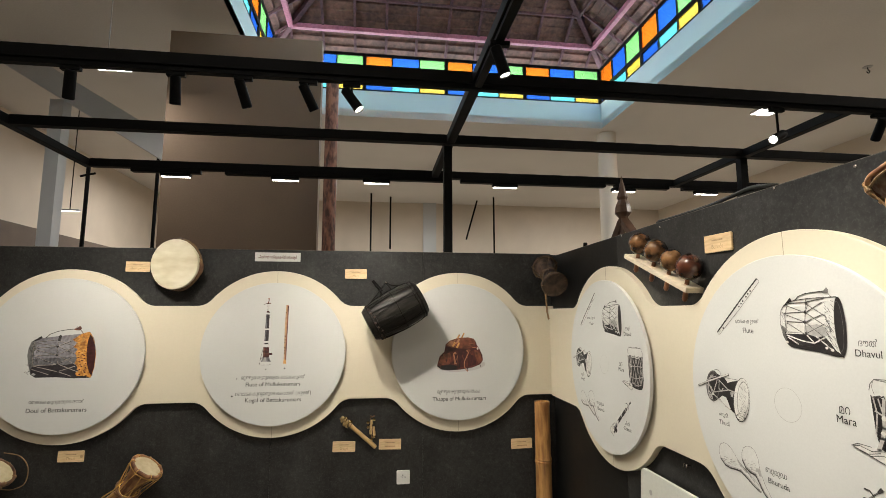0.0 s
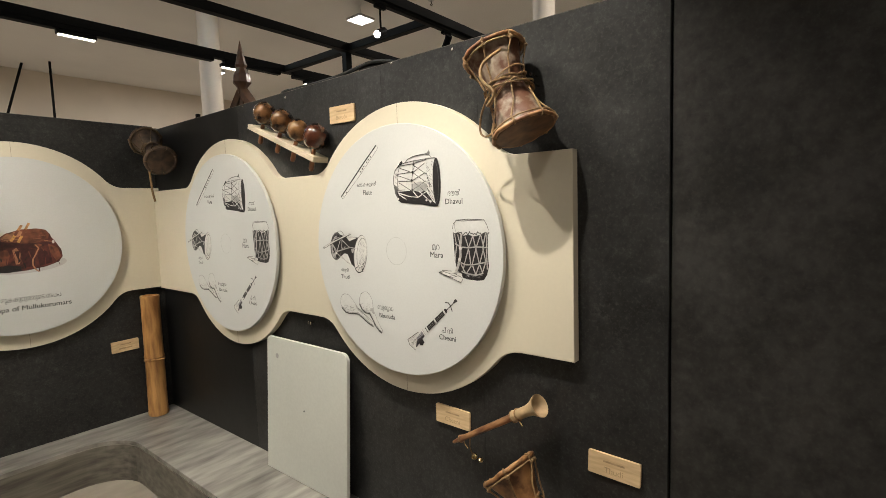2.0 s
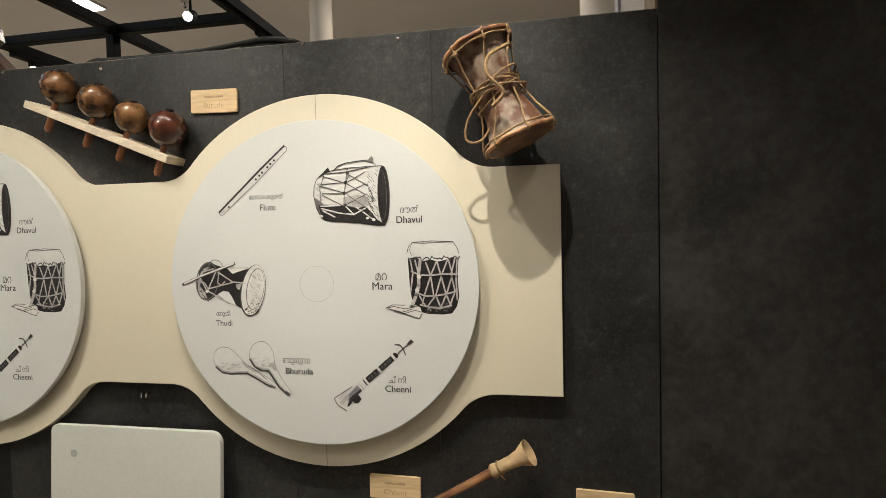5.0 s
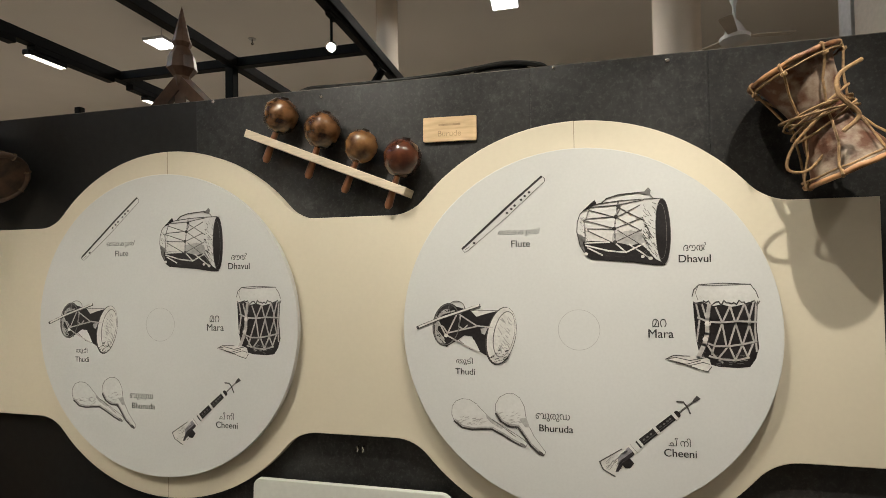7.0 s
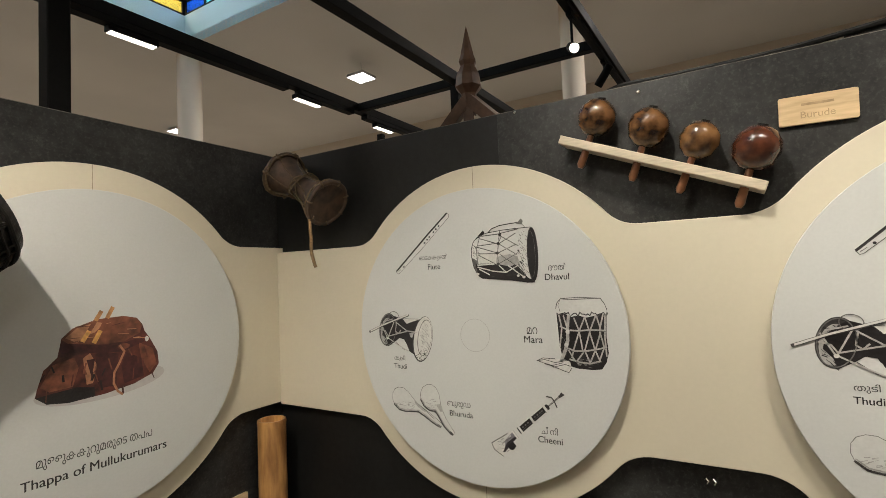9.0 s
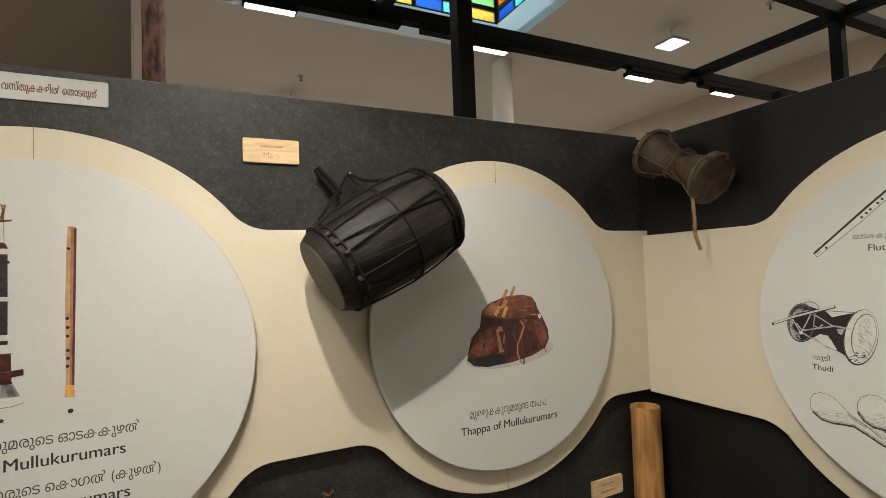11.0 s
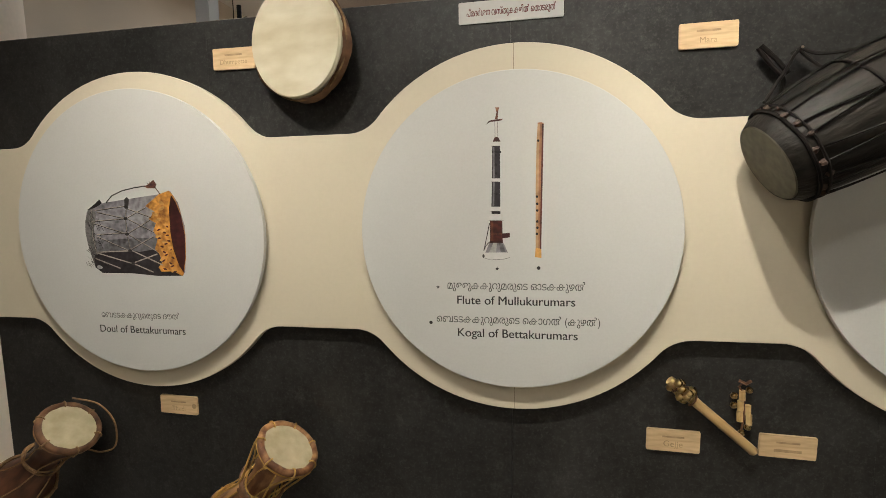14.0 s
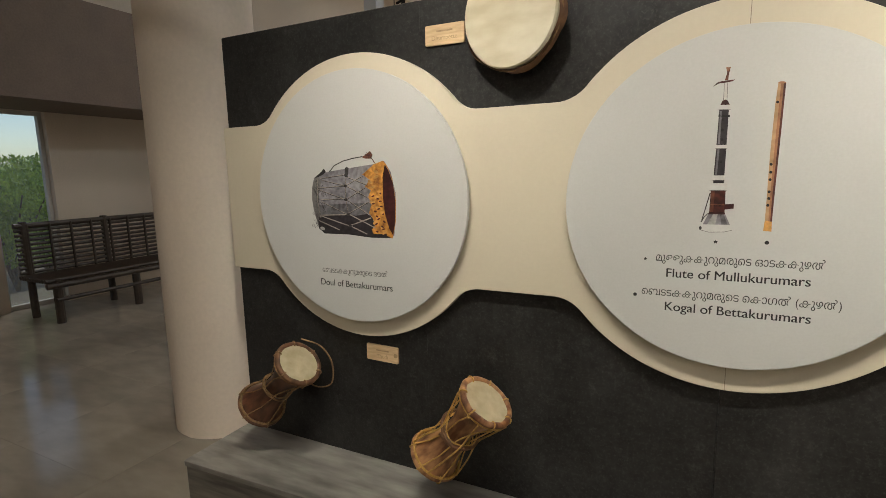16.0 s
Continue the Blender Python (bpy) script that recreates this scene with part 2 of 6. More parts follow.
def rounded(points, radius, steps=8):
    """Rounds the corners of an outline."""
    out = []
    n = len(points)
    for i, p in enumerate(points):
        p, a, b = Vector(p), Vector(points[i - 1]), Vector(points[(i + 1) % n])
        r = radius[i] if isinstance(radius, (list, tuple)) else radius
        if r <= 0:
            out.append(tuple(p))
            continue
        u, v = (a - p).normalized(), (b - p).normalized()
        half = math.acos(max(-1, min(1, u.dot(v)))) / 2
        d = r / math.tan(half)
        c = p + (u + v).normalized() * (r / math.sin(half))
        s, e = p + u * d - c, p + v * d - c
        a0, a1 = math.atan2(s.y, s.x), math.atan2(e.y, e.x)
        da = (a1 - a0 + math.pi) % (2 * math.pi) - math.pi
        out += [(c.x + r * math.cos(a0 + da * k / steps), c.y + r * math.sin(a0 + da * k / steps)) for k in range(steps + 1)]
    return out


outline = rounded([(-3.87, 0.0), (-3.87, -0.355), (-0.36, -0.21), (-0.36, -3.0), (0.0, -3.0), (0.0, 0.0)], [0, 0.01, 0.22, 0.01, 0, 0])
part("step_top", slab(outline, STEP - 0.02, STEP, 0.002), plinth_top, plinth)
inner = rounded([(-3.865, 0.0), (-3.865, -0.35), (-0.365, -0.215), (-0.365, -3.0), (0.0, -3.0), (0.0, 0.0)], [0, 0.01, 0.22, 0.01, 0, 0])
part("riser", slab(inner, 0.0, STEP - 0.02), plinth_dark, plinth)

# ---- the shaped cream band and the white discs ----


def band_outline(centres, radius, half, fillet, left, right):
    """Circles joined by a strap with rounded inner corners; the upper edge, then the lower one mirrored."""
    reach = math.sqrt((radius + fillet) ** 2 - (half + fillet) ** 2)
    a0 = math.atan2(half + fillet, -reach)
    upper = [(left, half)]
    for c in centres:
        for k in range(9):
            a = -math.pi / 2 + (math.atan2(-(half + fillet), reach) + math.pi / 2) * k / 8
            upper.append((c - reach + fillet * math.cos(a), half + fillet + fillet * math.sin(a)))
        b0, b1 = math.atan2(half + fillet, -reach), math.atan2(half + fillet, reach)
        for k in range(1, 48):
            a = b0 + (b1 - b0) * k / 48
            upper.append((c + radius * math.cos(a), radius * math.sin(a)))
        for k in range(9):
            e = math.atan2(-(half + fillet), reach)
            a = (math.pi - e) + (1.5 * math.pi - (math.pi - e)) * k / 8
            upper.append((c + reach + fillet * math.cos(a), half + fillet + fillet * math.sin(a)))
    upper.append((right, half))
    return upper + [(x, -y) for x, y in reversed(upper)]


CZ_A, CZ_B = 1.296, 1.282
CENTRES_A, CENTRES_B = (-3.155, -1.903, -0.690), (-0.925, -2.111)
band_a = part("wall_band", slab(list(reversed(band_outline(CENTRES_A, 0.534, 0.304, 0.12, -3.842, -0.001))), 0.0, 0.03, 0.002), cream)
band_a.matrix_world = on_a(0, CZ_A, 0.001)
tagged(band_a, "cream painted board band of joined circles on the long wall", "wall band", "bands behind the discs")
band_b = part("wall_band", slab(list(reversed(band_outline([-c for c in CENTRES_B], 0.516, 0.298, 0.12, 0.032, 2.760))), 0.0, 0.03, 0.002), cream)
band_b.matrix_world = on_b(0, CZ_B, 0.001)
tagged(band_b, "cream painted board band of joined circles on the short wall", "wall band", "bands behind the discs")

DISC_OUT = 0.031
FACE = 0.030


def disc(m, radius, label, group):
    t = thing("info_board", m, label, "info board", group)
    part("spacer", lathe([(0, 0), (radius * 0.72, 0), (radius * 0.72, 0.014), (0, 0.014)], 48), disc_edge, t)
    part("face_board", lathe([(0, 0.0135), (radius - 0.001, 0.0135), (radius, 0.0145), (radius, FACE - 0.001), (radius - 0.001, FACE), (0, FACE)], 96), disc_white, t, smooth=True)
    return t


disc_1 = disc(on_a(CENTRES_A[0], CZ_A + 0.004, DISC_OUT), 0.471, "round white info board with a grey roped barrel drum photo", "round info boards")
disc_2 = disc(on_a(CENTRES_A[1], CZ_A, DISC_OUT), 0.455, "round white info board with a black oboe and bamboo flute photo", "round info boards")
disc_3 = disc(on_a(CENTRES_A[2], CZ_A, DISC_OUT), 0.455, "round white info board with a dark red wrapped drum photo", "round info boards")
disc_4 = disc(on_b(CENTRES_B[0], CZ_B, DISC_OUT), 0.442, "round white chart of six instrument drawings beside the corner", "instrument charts")
disc_5 = disc(on_b(CENTRES_B[1], CZ_B, DISC_OUT), 0.441, "round white chart of six instrument drawings with English names", "instrument charts")
joint_dark = material("open_joint", (0.36, 0.30, 0.21), 0.7, 0.2)
for w, c, cz, r in ((on_a, CENTRES_A, CZ_A, 0.534), (on_b, CENTRES_B, CZ_B, 0.516)):
    parent = band_a if w is on_a else band_b
    for cc in (c[1:] if w is on_a else c):
        for z0, z1 in ((r - 0.085, r - 0.001), (-r + 0.001, -r + 0.085)):
            u = cc if w is on_a else -cc
            part("joint_strip", block(u - 0.0008, u + 0.0008, z0, z1, 0.0302, 0.0308), joint_dark, parent)

# ---- steel lighting frame over the walls ----
GZ = 2.80
truss = thing("lighting_frame", pose(0, 0, 0), "black box-section steel frame carrying track lights over the partition", "lighting frame")
for y, x0, x1 in ((-0.955, -6.0, 2.6), (0.0, -3.62, 4.2), (0.93, -3.62, 4.2)):
    part("beam", block(x0, x1, y - 0.033, y + 0.033, GZ - 0.033, GZ + 0.033, 0.004), steel_black, truss)
for x, y0, y1 in ((-3.65, -3.9, 0.96), (-0.735, -3.9, 0.96), (1.62, -0.96, 0.96)):
    part("cross_beam", block(x - 0.03, x + 0.03, y0, y1, GZ - 0.032, GZ + 0.028, 0.004), steel_black, truss)
part("post", block(-0.775, -0.715, 0.03, 0.09, TOP_A - 0.004, GZ - 0.03, 0.004), steel_black, truss)
part("post", block(1.59, 1.65, 0.0, 0.06, 0.0, GZ - 0.03, 0.004), steel_black, truss)
for x0, x1 in ((-3.3, -2.75), (-2.55, -0.62), (-0.5, 0.9), (1.0, 1.55), (1.7, 3.0)):
    part("light_track", block(x0, x1, 0.90, 0.96, GZ - 0.065, GZ - 0.031, 0.003), steel_black, truss)
part("light_track", block(-3.3, 2.4, -0.975, -0.935, GZ - 0.058, GZ - 0.031, 0.003), steel_black, truss)
part("light_track", block(-0.755, -0.715, -3.6, -0.99, GZ - 0.058, GZ - 0.033, 0.003), steel_black, truss)


def linear_light(x, y, z, length=0.24):
    t = thing("linear_track_light", pose(x, y, z), "flat black linear LED track light, switched on", "track light", "linear LED lights on the frame")
    part("housing", block(-length / 2, length / 2, -0.025, 0.025, -0.03, 0.0, 0.004), steel_black, t)
    part("diffuser", block(-length / 2 + 0.01, length / 2 - 0.01, -0.02, 0.02, -0.034, -0.0302), led_strip, t, "bright white LED strip")
    return t


for x in (-2.95, -2.05, -1.26, -0.08, 1.09, 1.95):
    linear_light(x, 0.93, GZ - 0.066)


def spot_light(x, y, target, on=True, z=GZ - 0.058, watts=SPOT_WATTS, size=110, drop=0.075):
    """A black cylinder spotlight on a short stem, aimed at a target."""
    t = thing("track_spotlight", pose(x, y, z), "small black cylinder track spotlight, aimed at the wall", "track spotlight", "spotlights on the frame")
    part("adapter", block(-0.045, 0.045, -0.014, 0.014, -0.022, 0.0, 0.003), steel_black, t)
    part("stem", tube([(0, 0, -0.02), (0, 0, -drop)], 0.007), steel_black, t)
    head = part("head", lathe([(0, 0.062), (0.021, 0.062), (0.025, 0.058), (0.026, -0.072), (0.024, -0.077), (0.0225, -0.068), (0, -0.068)], 24), steel_black, t, smooth=True)
    pivot = Vector((x, y, z - 0.01 - drop))
    aim = look(pivot, target)
    head.matrix_basis = t.matrix_world.inverted() @ aim
    lens = part("lens", lathe([(0, 0), (0.022, 0), (0.022, 0.001), (0, 0.001)], 20), spot_face, head, "glowing warm lens")
    lens.matrix_basis = Matrix.Translation((0, 0, -0.0715))
    lamp = new("spot_lamp", bpy.data.lights.new("spot_lamp", "SPOT"))
    lamp.data.energy, lamp.data.color = watts, WARM
    lamp.data.spot_size, lamp.data.spot_blend, lamp.data.shadow_soft_size = radians(size), 1.0, 0.012
    lamp.matrix_world = aim @ Matrix.Translation((0, 0, -0.085))
    return t


for x, tx, tz, k, size in ((-2.74, -3.3, 0.6, 1.85, 94), (-2.26, -2.5, 0.35, 1.0, 94), (-1.94, -1.3, 0.35, 1.1, 92), (-1.62, -0.62, 0.65, 2.4, 92)):
    spot_light(x, -0.955, (tx, 0.0, tz), watts=SPOT_WATTS * k, size=size)
spot_light(-1.40, -0.955, (-0.2, -1.25, 0.9), watts=SPOT_WATTS * 0.9, size=92)
spot_light(1.06, -0.955, (-1.4, -2.0, 1.3), watts=14, drop=0.16)
spot_light(1.75, -0.955, (2.2, 0.6, 0.8), watts=6)
spot_light(-0.735, -1.45, (0.0, -1.5, 0.4), watts=SPOT_WATTS * 1.35, size=92)
spot_light(-0.735, -2.02, (0.0, -2.3, 0.2), watts=SPOT_WATTS * 1.5, size=88)
spot_light(-0.735, -2.56, (0.0, -2.72, 0.2), watts=SPOT_WATTS * 2.0, size=82)


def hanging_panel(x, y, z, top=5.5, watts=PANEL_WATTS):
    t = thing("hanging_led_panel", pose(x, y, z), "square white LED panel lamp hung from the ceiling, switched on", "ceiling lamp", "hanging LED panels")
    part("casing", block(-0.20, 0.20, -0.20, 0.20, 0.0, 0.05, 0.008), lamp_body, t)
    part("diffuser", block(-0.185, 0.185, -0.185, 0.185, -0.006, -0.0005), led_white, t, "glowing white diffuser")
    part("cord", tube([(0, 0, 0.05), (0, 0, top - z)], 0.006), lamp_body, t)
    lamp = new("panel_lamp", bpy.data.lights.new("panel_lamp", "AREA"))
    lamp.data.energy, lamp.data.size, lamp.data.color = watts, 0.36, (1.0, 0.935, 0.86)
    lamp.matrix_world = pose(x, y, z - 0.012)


for x, y, k in ((5.8, 4.35, 1.0), (5.9, -1.42, 0.6), (0.3, 9.6, 1.3), (-5.5, 10.0, 1.5)):
    hanging_panel(x, y, 5.2, watts=PANEL_WATTS * k)
# These two unseen panels are added as fill, extending the ceiling's row of lamps.
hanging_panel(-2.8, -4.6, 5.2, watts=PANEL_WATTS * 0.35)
hanging_panel(1.5, -6.5, 5.2, watts=PANEL_WATTS * 0.6)
hanging_panel(6.1, 10.8, 5.43)
hanging_panel(-4.41, 2.55, 4.47, watts=PANEL_WATTS * 0.2)

# ---- the hall round the exhibit ----
floor = part("floor", block(-9.5, 10.0, -9.0, 15.0, -0.2, 0.0), floor_tile)
tagged(floor, "polished beige stone-look floor tiles with soft reflections", "floor", kind="structure")
ox0, ox1, oy0, oy1, CEIL = -3.22, 3.55, -0.4, 6.33, 5.5
bm = bmesh.new()
for b in ((-9.5, 10, -9, oy0), (-9.5, 10, oy1, 15), (-9.5, ox0, oy0, oy1), (ox1, 10, oy0, oy1)):
    block(*b, CEIL, CEIL + 0.15, bm=bm)
ceiling = tagged(part("ceiling", bm, ceiling_paint), "plain off-white hall ceiling with a roof lantern opening", "ceiling", kind="structure")
for n, b in (("wall_north", (-9.5, 10, 14.2, 14.4)), ("wall_east", (9.6, 9.8, -9, 14.2)), ("wall_south", (-9.5, 10, -8.4, -8.2))):
    tagged(part(n, block(*b, 0.0, CEIL), plaster), "plain beige painted hall wall", "wall", kind="structure")
bm = block(-8.6, -8.4, 1.52, 14.2, 0.0, CEIL)
block(-8.6, -8.4, -8.2, 0.96, 0.0, CEIL, bm=bm)
block(-8.6, -8.4, 0.96, 1.52, 2.12, CEIL, bm=bm)
tagged(part("wall_west", bm, plaster), "beige painted wall with a window opening on greenery", "wall", kind="structure")
tagged(part("trim", block(0.45, 0.92, 14.1, 14.2, 0.0, CEIL), plaster_white), "flat white pilaster on the far wall", "pilaster", kind="structure")


def pillar(x, y, r, label, z1=CEIL, paint=plaster):
    t = part("pillar", lathe([(0, 0), (r, 0), (r, z1), (0, z1)], 64), paint, smooth=True)
    t.matrix_world = pose(x, y, 0)
    tagged(t, label, "pillar", "round hall pillars")


pillar(-4.40, 0.327, 0.285, "plain round beige painted pillar beside the partition", paint=pillar_paint)
for x, y, r in ((6.02, 0.42, 0.17), (5.7, -3.68, 0.29), (-8.0, 0.35, 0.29)):
    pillar(x, y, r, "plain round beige painted pillar in the hall")

pillar(3.80, 6.62, 0.20, "slim round beige pillar under the corner of the roof lantern")

# roof lantern over the opening
lantern = thing("roof_lantern", pose(0, 0, 0), "roof lantern with stained glass bands under a tiled pyramid roof", "roof lantern", kind="structure")
glass = [tinted_glass("orange_glass", (0.62, 0.25, 0.035)), tinted_glass("blue_glass", (0.055, 0.19, 0.52)), tinted_glass("green_glass", (0.30, 0.56, 0.25)), tinted_glass("pale_blue_glass", (0.22, 0.60, 0.62)), tinted_glass("yellow_glass", (0.72, 0.55, 0.14))]
G0, G1, G2, G3 = 6.08, 6.29, 6.37, 6.80
sides = ((ox0, oy1, 1, 0, ox1 - ox0, 0, 1), (ox1, oy1, 0, -1, oy1 - oy0, 1, 0), (ox0, oy0, 1, 0, ox1 - ox0, 0, -1), (ox0, oy1, 0, -1, oy1 - oy0, -1, 0))
for sx, sy, dx, dy, length, nx, ny in sides:
    def strip(n, u0, u1, z0, z1, depth0, depth1, mat, owner):
        xs = sorted((sx + dx * u0 + nx * depth0, sx + dx * u1 + nx * depth1))
        ys = sorted((sy + dy * u0 + ny * depth0, sy + dy * u1 + ny * depth1))
        return part(n, block(*xs, *ys, z0, z1), mat, owner)
    strip("upstand", 0, length, CEIL + 0.001, G0 - 0.03, 0.0, 0.15, upstand_paint, lantern)
    for z0, z1 in ((G0 - 0.03, G0), (G1, G2), (G3, G3 + 0.06)):
        strip("glazing_bar", 0, length, z0, z1, 0.0, 0.06, steel_black, lantern)
    n = 12
    w = length / n
    for i in range(n + 1):
        wide = 0.07 if i % 3 == 0 else 0.018
        strip("mullion", i * w - wide / 2, i * w + wide / 2, G0, G3, 0.002, 0.058, steel_black, lantern)
    for i in range(n):
        a, b = glass[i % 3], glass[(1, 3, 4)[i % 3]]
        for z0, z1, g in ((G0, G1, b), (G2, G3, a)):
            pane = strip("pane", i * w + 0.01, (i + 1) * w - 0.01, z0, z1, 0.028, 0.032, g, lantern)
            pane.visible_shadow = False
for sx, sy, dx, dy, length, nx, ny in sides:
    mid = Vector((sx + dx * length / 2 + nx * 0.35, sy + dy * length / 2 + ny * 0.35, 6.55))
    lamp = new("lantern_daylight", bpy.data.lights.new("lantern_daylight", "AREA"))
    lamp.data.shape, lamp.data.size, lamp.data.size_y = "RECTANGLE", length, 0.75
    lamp.data.energy, lamp.data.color = 150.0, (0.82, 0.93, 1.0)
    lamp.matrix_world = look(mid, mid - Vector((nx, ny, 0.0)))
apex = Vector(((ox0 + ox1) / 2, (oy0 + oy1) / 2, 9.6))
EAVE = 0.4
corners = [Vector((ox0 - EAVE, oy0 - EAVE, 6.86)), Vector((ox1 + EAVE, oy0 - EAVE, 6.86)), Vector((ox1 + EAVE, oy1 + EAVE, 6.86)), Vector((ox0 - EAVE, oy1 + EAVE, 6.86))]
for a, b in zip(corners, corners[1:] + corners[:1]):
    bm = bmesh.new()
    rows_ = 26
    for k in range(rows_):
        f0, f1 = k / rows_, (k + 1) / rows_
        q = [a.lerp(apex, f0), b.lerp(apex, f0), b.lerp(apex, f1) - Vector((0, 0, 0.04)), a.lerp(apex, f1) - Vector((0, 0, 0.04))]
        lo_ = [bm.verts.new(p) for p in q]
        up_ = [bm.verts.new(p + Vector((0, 0, 0.05))) for p in q]
        bm.faces.new(lo_)
        bm.faces.new(list(reversed(up_)))
        bm.faces.new((lo_[0], up_[0], up_[1], lo_[1]))
        bm.faces.new((lo_[3], lo_[2], up_[2], up_[3]))
    part("roof_slope", bm, roof_tile, lantern)
    part("hip_rafter", tube([a - Vector((0, 0, 0.1)), apex - Vector((0, 0, 0.1))], 0.07, 4), dark_rafter, lantern)
    for f in (0.17, 0.3, 0.45, 0.6, 0.75):
        part("purlin", tube([a.lerp(apex, f) - Vector((0, 0, 0.12)), b.lerp(apex, f) - Vector((0, 0, 0.12))], 0.065 if f < 0.2 else 0.03, 4), roof_timber if f < 0.2 else dark_rafter, lantern)
    for k in range(1, 12):
        p = a.lerp(b, k / 12)
        top_f = 1 - abs(k / 12 - 0.5) * 2
        part("rafter", tube([p - Vector((0, 0, 0.09)), p.lerp((a + b) / 2 + (apex - (a + b) / 2) * 1.0, 0.0) + ((apex - (a + b) / 2) * top_f) - Vector((0, 0, 0.09))], 0.035, 4), dark_rafter, lantern)

# the brown exhibit wall and timber post behind
tagged(part("wall_brown", block(-4.0, -2.03, 3.2, 3.4, 0.0, 5.3), brown_board), "tall plain brown board wall of another exhibit", "wall", kind="structure")
post = part("timber_post", lathe([(0, 0), (0.085, 0), (0.08, 1.5), (0.086, 3.0), (0.08, 4.85), (0, 4.85)], 18, 0.12), coco_wood, smooth=True)
post.matrix_world = pose(-1.86, 3.05, 0)
tagged(post, "rough red-brown timber post beside the brown wall", "timber post")

# ---- printed pictures and lettering ----
INK = {
    "black": material("black_ink", (0.016, 0.014, 0.015), 0.45, 0.3, 160, 20, 0),
    "dark": material("dark_grey_ink", (0.06, 0.055, 0.055), 0.45, 0.3, 140, 20, 0),
    "mid": material("mid_grey_ink", (0.17, 0.165, 0.16), 0.45, 0.25, 120, 20, 0),
    "light": material("light_grey_ink", (0.41, 0.405, 0.39), 0.45, 0.15, 120, 18, 0),
    "pale": material("pale_ink", (0.63, 0.62, 0.59), 0.42, 0.08, 120, 18, 0),
    "white": material("clean_white_ink", (0.625, 0.625, 0.605), 0.42, 0.04, 120, 18, 0),
    "cord_pale": material("pale_cord_ink", (0.47, 0.45, 0.43), 0.45, 0.15, 120, 18, 0),
    "text": material("text_ink", (0.022, 0.0215, 0.021), 0.5, 0.1, 120, 18, 0),
    "text_soft": material("faded_text_ink", (0.05, 0.049, 0.047), 0.5, 0.1, 120, 18, 0),
    "slate": material("slate_blue_ink", (0.27, 0.26, 0.285), 0.45, 0.25, 60, 16, 0),
    "slate_mid": material("mid_slate_ink", (0.16, 0.155, 0.17), 0.45, 0.3, 60, 16, 0),
    "slate_dark": material("dark_slate_ink", (0.035, 0.03, 0.035), 0.45, 0.3, 60, 16, 0),
    "ochre": material("ochre_ink", (0.60, 0.29, 0.06), 0.45, 0.35, 70, 25, 0, second=(0.25, 0.09, 0.025)),
    "rust": material("rust_ink", (0.10, 0.025, 0.018), 0.45, 0.4, 50, 14, 0, second=(0.022, 0.008, 0.007)),
    "maroon": material("maroon_ink", (0.055, 0.014, 0.014), 0.45, 0.3, 60, 18, 0),
    "leather": material("leather_ink", (0.18, 0.062, 0.034), 0.45, 0.4, 45, 16, 0, second=(0.05, 0.018, 0.012)),
    "skin": material("tan_ink", (0.42, 0.20, 0.11), 0.45, 0.25, 50, 15, 0),
    "gold": material("gold_ink", (0.62, 0.33, 0.10), 0.45, 0.25, 70, 18, 0),
    "bamboo_pale": material("pale_bamboo_ink", (0.50, 0.31, 0.17), 0.45, 0.15, 60, 18, 0),
    "leather_pale": material("pale_leather_ink", (0.36, 0.17, 0.09), 0.45, 0.2, 60, 18, 0),
    "bamboo": material("bamboo_ink", (0.50, 0.25, 0.10), 0.45, 0.25, 60, 18, 0),
    "cord": material("cord_ink", (0.36, 0.32, 0.28), 0.45, 0.25, 90, 18, 0),
    "shade": material("printed_shadow_ink", (0.50, 0.48, 0.465), 0.45, 0.05, 60, 12, 0),
}
NAMES = list(INK)


